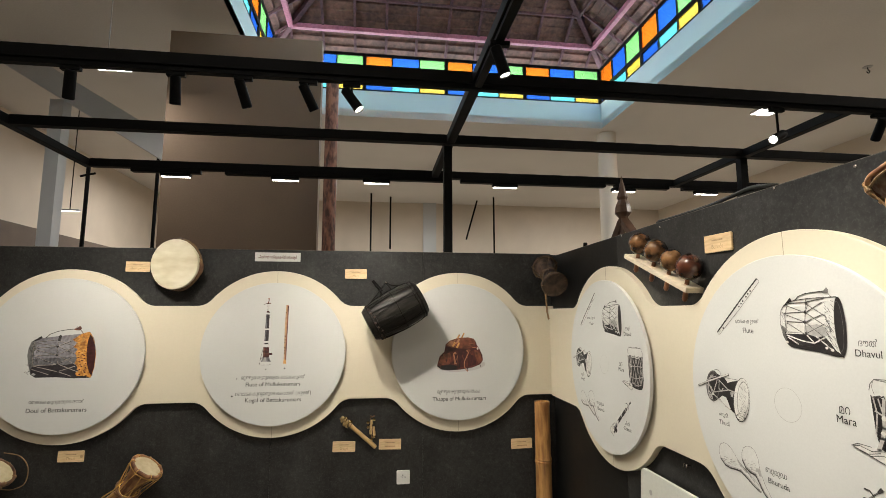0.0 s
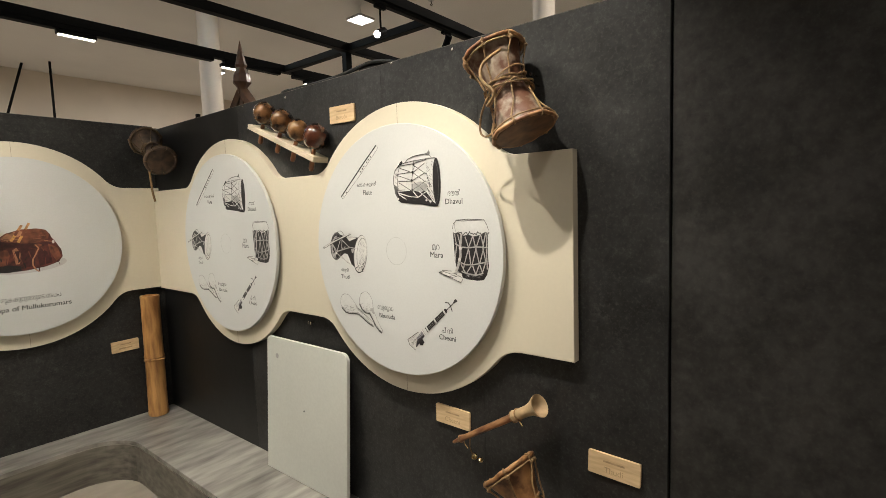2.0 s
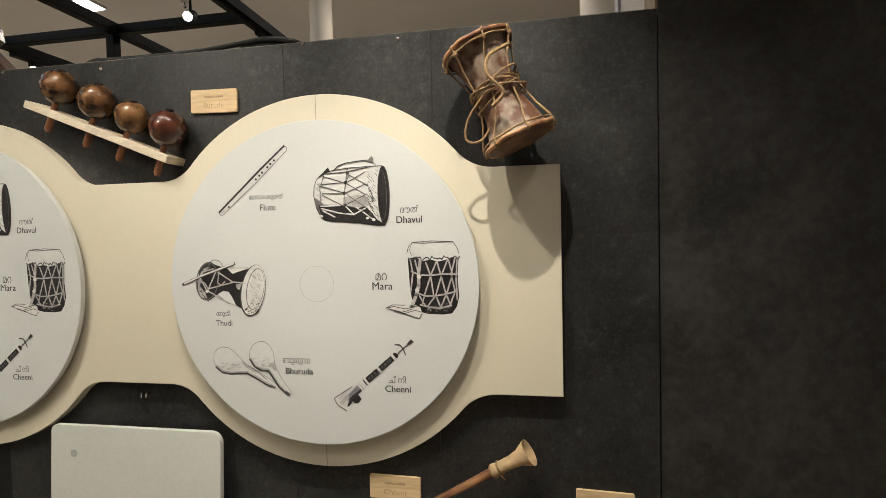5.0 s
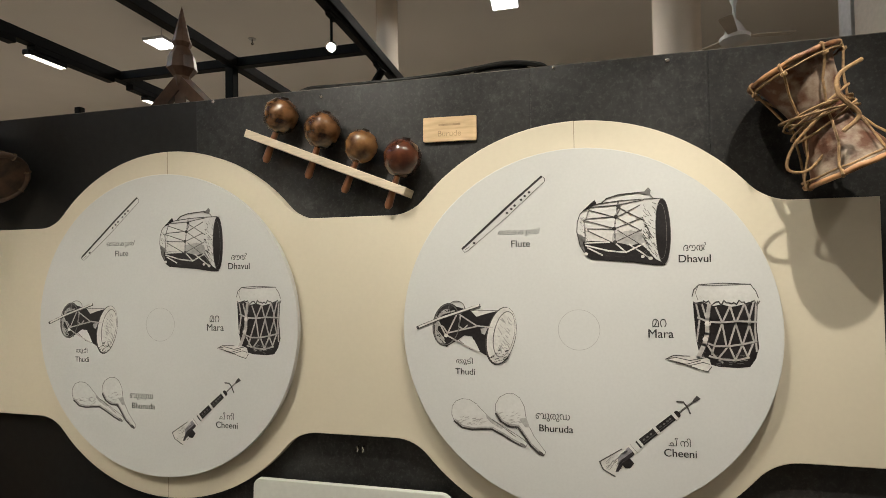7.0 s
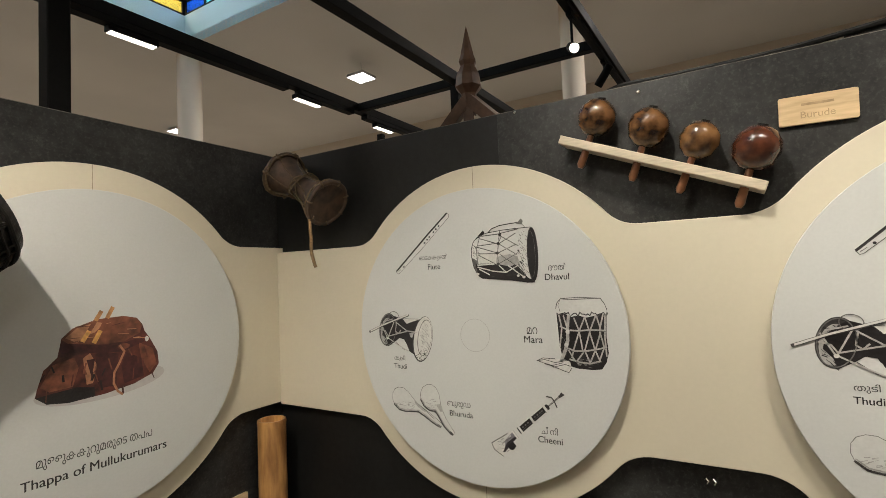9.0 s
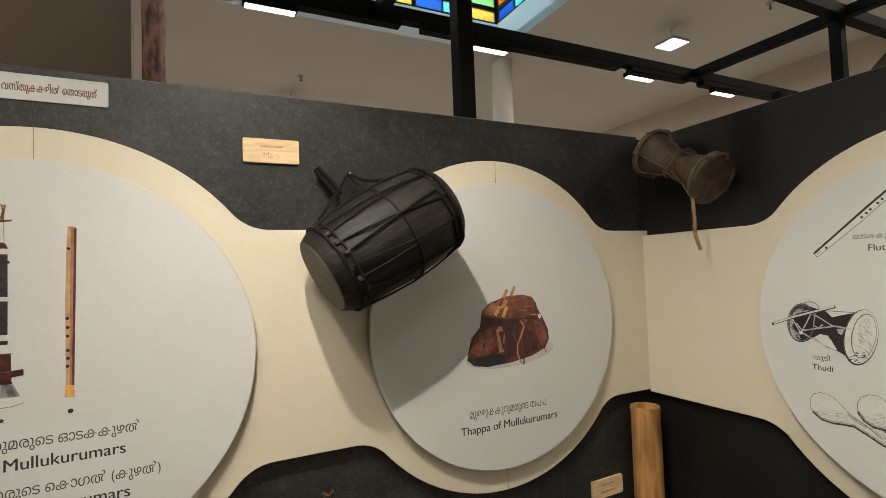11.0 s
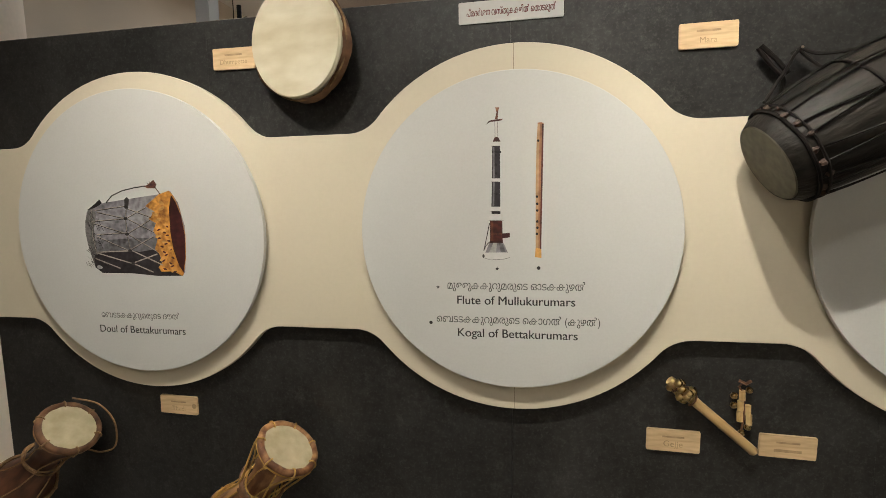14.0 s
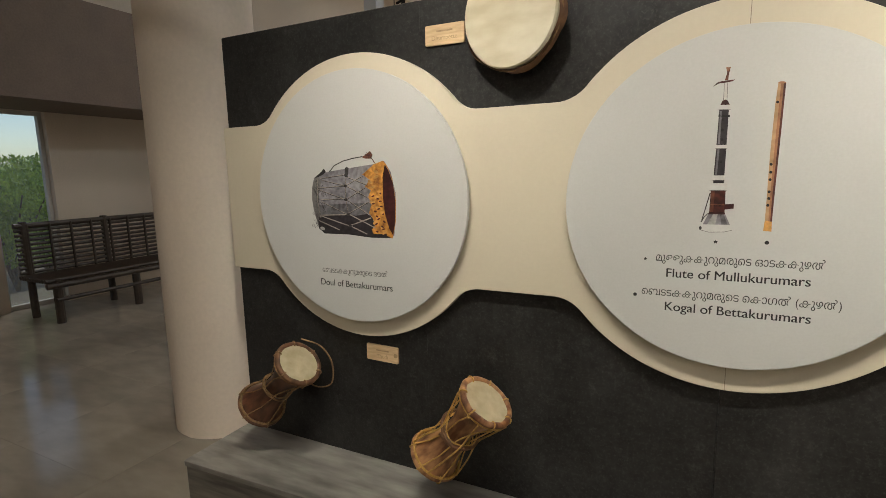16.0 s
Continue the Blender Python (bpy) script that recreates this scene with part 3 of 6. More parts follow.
class Art:
    """Flat printed shapes on a board, in layers a fraction of a millimetre apart."""

    def __init__(self, place):
        self.bm, self.place = bmesh.new(), place

    def face(self, pts, ink, layer):
        area = sum(a[0] * b[1] - b[0] * a[1] for a, b in zip(pts, pts[1:] + pts[:1]))
        f = self.bm.faces.new([self.bm.verts.new((x, y, FACE + 0.0003 + layer * 0.00025)) for x, y in (pts if area > 0 else pts[::-1])])
        f.material_index = NAMES.index(ink)

    def poly(self, pts, ink, layer=0):
        self.face([self.place(*p) for p in pts], ink, layer)

    def oval(self, cx, cy, rx, ry, ink, layer=0, turn=0.0, steps=28):
        c, s = math.cos(radians(turn)), math.sin(radians(turn))
        self.poly([(cx + rx * math.cos(a) * c - ry * math.sin(a) * s, cy + rx * math.cos(a) * s + ry * math.sin(a) * c) for a in (2 * math.pi * k / steps for k in range(steps))], ink, layer)

    def line(self, pts, width, ink, layer=1):
        pts = [Vector(self.place(*p)) for p in pts]
        for a, b in zip(pts, pts[1:]):
            d = (b - a)
            if d.length < 1e-6:
                continue
            n = Vector((-d.y, d.x)).normalized() * width / 2
            e = d.normalized() * width * 0.3
            self.face([tuple(a - e + n), tuple(a - e - n), tuple(b + e - n), tuple(b + e + n)], ink, layer)

    def ring(self, cx, cy, rx, ry, width, ink, layer=1, turn=0.0, steps=32):
        c, s = math.cos(radians(turn)), math.sin(radians(turn))
        self.line([(cx + rx * math.cos(a) * c - ry * math.sin(a) * s, cy + rx * math.cos(a) * s + ry * math.sin(a) * c) for a in (2 * math.pi * k / steps for k in range(steps + 1))], width, ink, layer)

    def hatch(self, x0, x1, y0, y1, count, length, ink, layer, slope=0.5, width=0.0007):
        for _ in range(count):
            x, y = random.uniform(x0, x1), random.uniform(y0, y1)
            k = random.uniform(0.4, 1.0) * length
            self.line([(x, y), (x + k, y + k * slope * random.uniform(0.3, 1.5))], width * random.uniform(0.6, 1.6), ink, layer)

    def done(self, name, parent, label=""):
        return part(name, self.bm, [INK[n] for n in NAMES], parent, label)


def lettering(words, width, u, v, parent, ink="text", name="lettering", out=FACE + 0.0004, tall=None, label=""):
    """A line of words, centred at u, v and set to the given width."""
    cu = bpy.data.curves.new(name, "FONT")
    cu.body, cu.align_x, cu.align_y, cu.size = words, "CENTER", "CENTER", 0.1
    tmp = bpy.data.objects.new(name, cu)
    scene.collection.objects.link(tmp)
    me = bpy.data.meshes.new_from_object(tmp.evaluated_get(bpy.context.evaluated_depsgraph_get()))
    bpy.data.objects.remove(tmp)
    bpy.data.curves.remove(cu)
    xs, ys = [p.co.x for p in me.vertices], [p.co.y for p in me.vertices]
    if not xs:
        return None
    k = width / (max(xs) - min(xs))
    ky = tall / (max(ys) - min(ys)) if tall else k
    me.transform(Matrix.Translation((u, v, out)) @ Matrix.Diagonal((k, ky, 1, 1)) @ Matrix.Translation((-(max(xs) + min(xs)) / 2, -(max(ys) + min(ys)) / 2, 0)))
    if ink == "text" or name == "word_line":
        bold = bmesh.new()
        bold.from_mesh(me)
        twin = bmesh.ops.duplicate(bold, geom=bold.verts[:] + bold.edges[:] + bold.faces[:])["geom"]
        bmesh.ops.translate(bold, verts=[g for g in twin if isinstance(g, bmesh.types.BMVert)], vec=(min(0.0007, width * 0.007), 0.0002, 0.00015))
        bold.to_mesh(me)
        bold.free()
    me.materials.clear()
    me.materials.append(INK[ink] if isinstance(ink, str) else ink)
    ob = new(name, me)
    ob.parent = parent
    if label:
        ob["label"] = label
    return ob


def flat_view(cx, cy, h):
    """Turns the slanted coordinates in which a print was sketched into metres on its board."""
    def at(x, y):
        x, y = x - cx, y - cy
        w = 1 + h[6] * x + h[7] * y
        return ((h[0] * x + h[1] * y + h[2]) / w, (h[3] * x + h[4] * y + h[5]) / w)
    return at


def chart(parent):
    """The six pen drawings of the instrument chart, with their names."""
    at = flat_view(864, 562, (0.001473, -1.062e-05, 0.0, 1.927e-05, -0.001471, 0.0, 0.0001811, 2.353e-05))

    # flute
    a = Art(at)
    a.poly([(678, 428), (684, 433), (813, 316), (808, 309)], "white")
    a.line([(679, 427), (760, 352), (808, 310)], 0.0052, "black", 1)
    a.line([(682, 426), (761, 353), (806, 313)], 0.0020, "dark", 2)
    a.line([(678, 428), (682, 433), (686, 432), (750, 377), (813, 318), (813, 313), (808, 309)], 0.0013, "dark", 2)
    for x, y in ((752, 369), (759, 362.5), (764.5, 357), (775, 347.5), (781, 341.5), (788, 335.5), (698, 418)):
        a.oval(x, y, 2.1, 1.9, "black", 3)
    a.line([(683, 429), (690, 424)], 0.0016, "mid", 3)
    a.done("flute_drawing", parent)

    # barrel drum
    a = Art(at)
    a.poly([(868, 374), (876, 365), (888, 359), (900, 356), (932, 352), (965, 350), (995, 349), (1004, 365), (1009, 400), (1007, 430), (1000, 456), (985, 455), (950, 450), (910, 447), (885, 445), (876, 440), (868, 425), (863, 402), (864, 386)], "white")
    a.poly([(876, 398), (920, 397), (950, 399), (966, 402), (972, 424), (930, 421), (876, 417)], "pale", 1)
    a.poly([(920, 405), (948, 400), (966, 405), (972, 422), (945, 424), (918, 418)], "light", 2)
    a.poly([(864, 404), (876, 411), (880, 430), (884, 445), (876, 440), (868, 425)], "mid", 2)
    a.poly([(872, 418), (886, 417), (914, 418), (932, 421), (948, 425), (962, 421), (974, 433), (988, 444), (1000, 456), (985, 456), (950, 450), (910, 447), (885, 445), (877, 440)], "black", 3)
    a.poly([(967, 353), (992, 350), (988, 368), (986, 400), (988, 428), (997, 453), (986, 447), (978, 438), (972, 425), (966, 406), (971, 392), (964, 376), (971, 366)], "white", 4)
    a.oval(998, 402, 11.3, 52.5, "black", 5, -1)
    a.ring(998, 402, 11.3, 52.5, 0.0016, "dark", 6, -1)
    a.ring(995, 402, 8.5, 45, 0.0008, "mid", 6, -1)
    ink = [[(880, 362), (925, 359), (968, 351)], [(882, 366), (925, 379), (963, 359)], [(877, 381), (925, 377), (932, 364)], [(876, 383), (923, 397), (963, 381)], [(880, 397), (923, 398)], [(880, 400), (920, 420), (965, 399)], [(928, 362), (968, 384)], [(928, 380), (964, 401)], [(928, 400), (967, 426)], [(929, 352), (925, 379), (922, 398), (924, 420)], [(875, 382), (877, 420)], [(884, 361), (878, 380)]]
    for p in ink:
        a.line(p, 0.0028, "dark", 5)
        a.line([(x, y - 0.6) for x, y in p], 0.0012, "light", 6)
    for p in ([(876, 420), (914, 419)], [(877, 424), (912, 433), (940, 436), (970, 421)], [(945, 423), (978, 446)], [(880, 428), (903, 440)], [(924, 421), (940, 436)]):
        a.line(p, 0.0036, "pale", 5)
    for x, y in ((929, 361), (925, 378), (922, 397), (923, 419)):
        a.oval(x, y, 3.2, 3.0, "dark", 7)
    a.line([(868, 374), (876, 365), (888, 359), (900, 356), (932, 352), (965, 350), (995, 349)], 0.0020, "dark", 5)
    a.line([(868, 374), (864, 386), (863, 402), (868, 425), (877, 440)], 0.0018, "dark", 5)
    a.line([(877, 440), (886, 446), (910, 448), (950, 451), (985, 456), (1000, 456)], 0.0036, "black", 5)
    a.line([(902, 356), (911, 348), (928, 342.5), (950, 340), (968, 338.5)], 0.0026, "dark", 5)
    a.poly([(964, 340), (970, 337), (976, 331), (980, 336), (978, 343), (970, 342)], "mid", 6)
    a.line([(977, 341), (984, 349)], 0.0018, "mid", 5)
    a.poly([(872, 369), (886, 355), (892, 350), (895, 356), (888, 361)], "black", 6)
    a.oval(877, 438, 3.2, 2.6, "pale", 6)
    for x, y, r in ((966, 443, 3.0), (978, 446, 3.4), (974, 378, 2.4), (972, 411, 2.6)):
        a.oval(x, y, r, r * 0.8, "pale", 6)
    a.hatch(966, 986, 355, 440, 46, 6, "mid", 6, 1.4, 0.0010)
    a.hatch(966, 976, 362, 440, 22, 5, "dark", 7, 1.6, 0.0012)
    a.hatch(866, 880, 376, 418, 34, 5, "mid", 6, 1.2)
    a.hatch(880, 960, 424, 444, 30, 10, "dark", 6, 0.1)
    a.done("barrel_drum_drawing", parent)

    # tall drum
    a = Art(at)
    a.poly([(1042, 513), (1141, 513), (1139, 560), (1142, 590), (1137, 608), (1128, 621), (1110, 623), (1080, 621), (1062, 616), (1051, 602), (1046, 575)], "black")
    cap = [(1041, 508), (1044, 497), (1052, 489), (1088, 487), (1130, 489), (1138, 500), (1142, 511)]
    a.poly(cap + [(1139, 519), (1128, 517), (1116, 522), (1101, 525), (1086, 521), (1070, 524), (1056, 516), (1043, 519)], "white", 1)
    a.line(cap, 0.0018, "dark", 2)
    a.line([(1052, 489.5), (1070, 491), (1096, 490), (1130, 489)], 0.0026, "mid", 2)
    a.line([(1050, 492), (1046, 502), (1050, 514)], 0.0012, "mid", 3)
    for k in range(13):
        x = 1043 + 7.7 * k
        a.line([(x, 517 + 2.5 * math.sin(k * 1.9)), (x + 4, 520 + 3 * math.sin(k * 2.7)), (x + 8, 517 + 2.5 * math.sin(k * 1.9 + 1.9))], 0.0030, "dark" if k % 3 else "mid", 3)
    for p in ([(1047, 520), (1052, 545), (1047, 580)], [(1056, 521), (1063, 546)], [(1066, 521), (1066, 546)], [(1077, 526), (1086, 549), (1092, 587)], [(1098, 525), (1087, 549), (1074, 586), (1070, 601)], [(1099, 525), (1106, 549), (1116, 585), (1125, 606)], [(1120, 521), (1108, 549), (1096, 587), (1106, 611)], [(1121, 521), (1129, 549), (1117, 585), (1104, 613)], [(1134, 519), (1126, 549), (1134, 580), (1124, 605)], [(1095, 588), (1080, 607)], [(1060, 580), (1074, 604), (1086, 614)], [(1138, 520), (1136, 560), (1138, 596)]):
        a.line(p, 0.0040, "cord_pale", 3)
    for p in ([(1049, 542), (1065, 549), (1085, 550), (1110, 548), (1138, 549)], [(1058, 581), (1075, 588), (1095, 588), (1116, 585), (1138, 580)], [(1066, 604), (1085, 609), (1106, 611), (1126, 606)]):
        a.line(p, 0.0044, "cord_pale", 4)
        a.line([(x, y + 1.8) for x, y in p], 0.0010, "black", 5)
    a.line([(1067, 522), (1064, 545), (1063, 568), (1058, 586), (1049, 606)], 0.0095, "cord_pale", 5)
    a.line([(1070, 522), (1067, 545), (1067, 570), (1062, 588), (1054, 606)], 0.0016, "dark", 6)
    a.oval(1064, 552, 4.6, 4.2, "pale", 6)
    a.oval(1060, 577, 4.2, 3.6, "pale", 6)
    a.poly([(998, 609), (1011, 603), (1036, 604), (1055, 604), (1066, 609), (1069, 621), (1063, 629), (1052, 625), (1036, 620), (1014, 614)], "pale", 5)
    for p in ([(998, 609), (1014, 606), (1036, 611), (1062, 606)], [(1003, 610), (1030, 617), (1052, 611)], [(1014, 614), (1036, 620), (1052, 626), (1063, 629), (1069, 621)], [(998, 609), (1011, 603), (1036, 604)], [(1032, 620), (1056, 614), (1066, 617)]):
        a.line(p, 0.0017, "dark", 6)
    a.hatch(1074, 1120, 600, 618, 26, 7, "mid", 4, 0.1, 0.0012)
    a.hatch(1048, 1134, 494, 512, 22, 5, "pale", 4, 1.0)
    a.hatch(1046, 1060, 560, 604, 16, 5, "mid", 4, 1.5)
    a.done("tall_drum_drawing", parent)

    # hourglass drum
    a = Art(at)
    a.oval(651, 553, 23, 36, "dark", 0, 10)
    a.oval(648, 556, 16, 29, "light", 1, 10)
    a.hatch(632, 660, 528, 582, 50, 8, "black", 2, 1.0, 0.0013)
    a.poly([(640, 541), (664, 522), (690, 530), (737, 531), (722, 556), (714, 592), (716, 605), (704, 598), (692, 573), (680, 571), (667, 580), (651, 589), (646, 574), (636, 562)], "black", 3)
    a.poly([(671, 579), (684, 572), (696, 579), (705, 598), (690, 594)], "white", 4)
    a.line([(671, 579), (690, 594), (705, 598)], 0.0014, "dark", 5)
    a.poly([(690, 529), (736, 530), (716, 535), (700, 540)], "pale", 4)
    a.poly([(706, 560), (718, 558), (713, 570), (708, 568)], "light", 4)
    a.oval(739, 572, 24, 49, "dark", 4, 12)
    a.oval(740, 571, 22.5, 47, "pale", 5, 12)
    a.oval(744, 569, 17, 39, "mid", 6, 12)
    a.oval(744.5, 569, 15.8, 37.5, "pale", 7, 12)
    a.hatch(734, 752, 540, 596, 34, 6, "light", 8, 1.4, 0.0016)
    a.hatch(718, 746, 596, 616, 24, 6, "dark", 8, -0.4, 0.0012)
    a.line([(603, 558), (640, 543), (705, 521.5)], 0.0078, "dark", 7)
    a.line([(606, 556.5), (640, 542.5), (704, 521)], 0.0046, "pale", 8)
    for p in ([(672, 536), (700, 555), (726, 558)], [(650, 572), (662, 548), (668, 536)], [(652, 567), (700, 556)], [(650, 570), (676, 585), (702, 598)], [(634, 540), (650, 572)], [(674, 538), (671, 556), (678, 561), (685, 554)], [(640, 536), (664, 530)], [(632, 552), (645, 556), (652, 567)]):
        a.line(p, 0.0036, "cord_pale", 6)
    a.ring(668, 525, 13, 11, 0.0020, "mid", 6, 10)
    a.ring(651, 553, 21, 34, 0.0024, "mid", 6, 10)
    a.oval(650, 571, 3.2, 3.0, "pale", 9)
    a.line([(690, 529), (737, 530)], 0.0014, "dark", 5)
    a.done("hourglass_drum_drawing", parent)

    # gourd rattles
    a = Art(at)
    one = [(657, 702), (658, 689), (664, 680), (674, 676), (686, 677), (697, 684), (709, 697), (721, 709), (736, 718), (756, 731), (771, 741), (779, 748), (777, 754), (768, 752), (754, 745), (738, 735), (722, 726), (705, 727), (688, 727), (672, 722), (661, 713)]
    two = [(728, 698), (729, 684), (735, 673), (746, 667), (758, 667), (768, 674), (775, 688), (777, 704), (781, 718), (790, 737), (802, 754), (808, 762), (806, 767), (798, 766), (786, 755), (776, 740), (768, 727), (757, 722), (745, 720), (734, 711)]
    for pts, low_, layer in ((one, [(661, 713), (674, 724), (690, 727), (706, 726), (722, 726), (740, 736), (756, 746), (770, 753)], 0), (two, [(729, 700), (737, 713), (750, 721), (764, 722), (772, 733), (784, 752), (799, 766)], 3)):
        a.poly(pts, "white", layer)
        a.line(pts + pts[:1], 0.0013, "mid", layer + 1)
        a.line(low_, 0.0048, "dark", layer + 2)
        a.line([(x + 1, y - 3) for x, y in low_], 0.0034, "light", layer + 1)
    a.poly([(712, 699), (724, 711), (742, 722), (738, 726), (722, 716), (714, 708)], "light", 2)
    a.poly([(766, 708), (778, 706), (783, 722), (776, 722)], "light", 5)
    a.line([(722, 710), (740, 722), (760, 738)], 0.0016, "dark", 2)
    a.hatch(664, 712, 706, 722, 30, 7, "light", 2, -0.3, 0.0012)
    a.hatch(732, 768, 698, 716, 24, 6, "light", 5, -0.4, 0.0012)
    a.oval(772, 752, 5.5, 2.6, "mid", 3, 35)
    a.oval(801, 765, 5.5, 2.6, "dark", 6, 45)
    a.done("gourd_rattles_drawing", parent)

    # oboe
    a = Art(at)
    ax, ay, bx, by = 908, 786, 1044, 674
    dx, dy = bx - ax, by - ay
    d = math.hypot(dx, dy)
    nx, ny = -dy / d, dx / d

    def along(f, w):
        return (ax + dx * f - nx * w, ay + dy * f - ny * w)
    a.poly([along(-0.03, 17), along(0.20, 11), along(0.27, 8.5), along(0.27, -8.5), along(0.16, -9), along(-0.01, -17), along(-0.04, -6), along(-0.05, 6)], "pale")
    a.poly([along(0.02, 13), along(0.22, 9.5), along(0.22, 2), along(0.06, 5)], "white", 1)
    a.poly([along(0.12, 4), along(0.26, 7), along(0.26, -8), along(0.15, -9), along(0.05, -13)], "slate", 1)
    a.poly([along(0.12, -2), along(0.26, -3), along(0.26, -8), along(0.15, -9), along(0.04, -14), along(0.02, -11)], "slate_dark", 2)
    a.poly([along(0.11, -8), along(0.20, -8), along(0.20, -19), along(0.14, -21), along(0.11, -16)], "black", 3)
    a.line([along(-0.03, 17), along(-0.05, 4), along(-0.01, -17)], 0.0022, "dark", 3)
    a.line([along(-0.03, 17), along(0.20, 11)], 0.0022, "dark", 3)
    a.poly([along(0.27, 8.5), along(0.35, 8.5), along(0.35, -8.5), along(0.27, -8.5)], "white", 1)
    a.poly([along(0.335, 6.5), along(0.78, 5.5), along(0.78, -5.5), along(0.335, -6.5)], "black", 2)
    for f, g, w in ((0.285, 0.32, 8.5), (0.35, 0.375, 8.0), (0.535, 0.565, 7.0), (0.745, 0.775, 7.0)):
        a.poly([along(f, w), along(g, w), along(g, -w), along(f, -w)], "white", 3)
        a.line([along(f, w), along(f, -w)], 0.0010, "mid", 4)
    for f in (0.41, 0.45, 0.49, 0.60, 0.64, 0.68, 0.71):
        a.oval(*along(f, 1), 2.2, 1.6, "mid", 4, -38)
    a.line([along(0.39, -3), along(0.73, -2.5)], 0.0010, "mid", 4)
    a.oval(*along(0.79, 0), 6, 4, "black", 2, 50)
    a.line([along(0.80, 0.8), along(0.98, 0.8)], 0.0016, "mid", 1)
    a.line([along(0.80, -0.8), along(0.98, -0.8)], 0.0016, "dark", 1)
    a.line([along(0.86, 16), along(0.90, 9), along(0.90, 0), along(0.88, -12)], 0.0034, "dark", 3)
    a.poly([along(0.97, 2), along(1.03, 4), along(1.04, -4), along(0.97, -2)], "dark", 3)
    a.hatch(902, 930, 768, 792, 30, 7, "mid", 2, -0.9)
    a.done("oboe_drawing", parent)

    a = Art(at)
    a.ring(864, 562, 33, 33, 0.0011, "light", 0, steps=48)
    a.done("centre_ring", parent)

    for words, x, y, w in (("Flute", 773, 420, 31), ("Dhavul", 1046, 447, 46), ("Mara", 992, 568, 37), ("Thudi", 680, 631, 34), ("Bhuruda", 825, 724, 54), ("Cheeni", 1019, 761, 47)):
        lettering(words, w * 0.00148, *at(x, y), parent)
    for words, x, y, w in (("ഓടകകുഴൽ", 771, 401, 70), ("ദൗൽ", 1047, 428, 34), ("മറ", 990, 551, 21), ("തുടി", 679, 614, 29), ("ബുരുഡ", 820, 706, 55), ("ചീനി", 1018, 743, 32)):
        lettering(words, w * 0.00148, *at(x, y), parent, "text_soft", tall=0.0195)


chart(disc_4)
chart(disc_5)


def barrel_photo(parent):
    at = flat_view(315, 330, (0.002248, -0.0002372, 0.03065, 2.555e-06, -0.001905, 0.02647, 0.0003006, -0.0002223))
    a = Art(at)
    a.poly([(218, 322), (220, 305), (229, 296), (250, 289), (300, 281), (340, 275), (362, 269), (376, 290), (388, 330), (391, 370), (390, 412), (380, 417), (345, 416), (300, 411), (250, 410), (238, 402), (226, 370), (219, 342)], "slate")
    a.poly([(222, 302), (230, 297), (236, 310), (233, 335), (238, 365), (246, 400), (238, 402), (226, 370), (219, 342), (218, 322)], "mid", 1)
    a.poly([(236, 355), (290, 352), (340, 350), (348, 376), (300, 374), (240, 378)], "slate_mid", 1)
    a.poly([(238, 376), (266, 374), (290, 371), (312, 375), (336, 371), (346, 379), (352, 400), (386, 417), (345, 417), (300, 412), (250, 411), (238, 401), (235, 386)], "slate_dark", 2)
    a.poly([(342, 275), (360, 268), (367, 276), (362, 300), (364, 340), (372, 375), (387, 408), (387, 418), (370, 409), (350, 410), (345, 402), (352, 392), (345, 378), (338, 370), (343, 350), (334, 340), (339, 325), (326, 318), (336, 305), (320, 295), (331, 285)], "ochre", 3)
    for k in range(26):
        f = k / 25
        x, y = 340 + 24 * f + 9 * math.sin(k * 2.3), 285 + 122 * f
        a.oval(x, y, 5.5, 3.0, "gold" if k % 2 else "ochre", 4, 40 * math.sin(k * 1.7))
        if f > 0.35:
            a.oval(x + 2, y + 3, 3.2, 1.5, "rust", 5, 35 * math.sin(k * 2.9))
    a.poly([(361, 272), (368, 277), (380, 303), (390, 345), (392, 385), (388, 416), (379, 402), (368, 373), (361, 340), (358, 300)], "ochre", 6)
    a.poly([(364, 276), (372, 287), (382, 312), (389, 345), (391, 385), (388, 411), (380, 399), (370, 371), (364, 340), (361, 300)], "maroon", 7)
    for p in ([(234, 303), (286, 295)], [(238, 306), (287, 317), (320, 298)], [(229, 322), (287, 317)], [(229, 324), (290, 344), (328, 320)], [(290, 300), (330, 315)], [(239, 345), (290, 342)], [(239, 348), (294, 373), (336, 348)], [(291, 318), (336, 341)], [(293, 345), (340, 374)], [(288, 286), (287, 318), (290, 344), (297, 374)], [(229, 303), (231, 345), (240, 380)]):
        a.line(p, 0.0040, "slate_dark", 4)
        a.line([(x, y - 0.5) for x, y in p], 0.0022, "cord", 5)
    for p in ([(239, 376), (300, 395), (342, 379)], [(300, 373), (352, 398)], [(238, 386), (280, 403)], [(242, 375), (295, 373)], [(302, 395), (336, 410)]):
        a.line(p, 0.0040, "cord", 5)
    for x, y in ((287, 296), (287, 317), (290, 344), (296, 373), (302, 395)):
        a.oval(x, y, 3.4, 2.8, "dark", 6)
    a.line([(253, 289), (262, 277), (280, 268), (300, 263), (318, 260)], 0.0038, "dark", 4)
    a.poly([(317, 261), (325, 256), (333, 249), (339, 257), (336, 264), (324, 264)], "leather", 5)
    a.line([(336, 262), (345, 274)], 0.0034, "leather", 4)
    for k in range(9):
        g = 0.7 * k
        a.line([(330, 258), (330 + 8 * math.cos(g), 257 + 6 * math.sin(g))], 0.0018, "maroon", 6)
    a.poly([(220, 303), (236, 289), (241, 283), (246, 290), (236, 297)], "black", 5)
    a.poly([(284, 283), (288, 279), (292, 283), (291, 300), (285, 299)], "dark", 6)
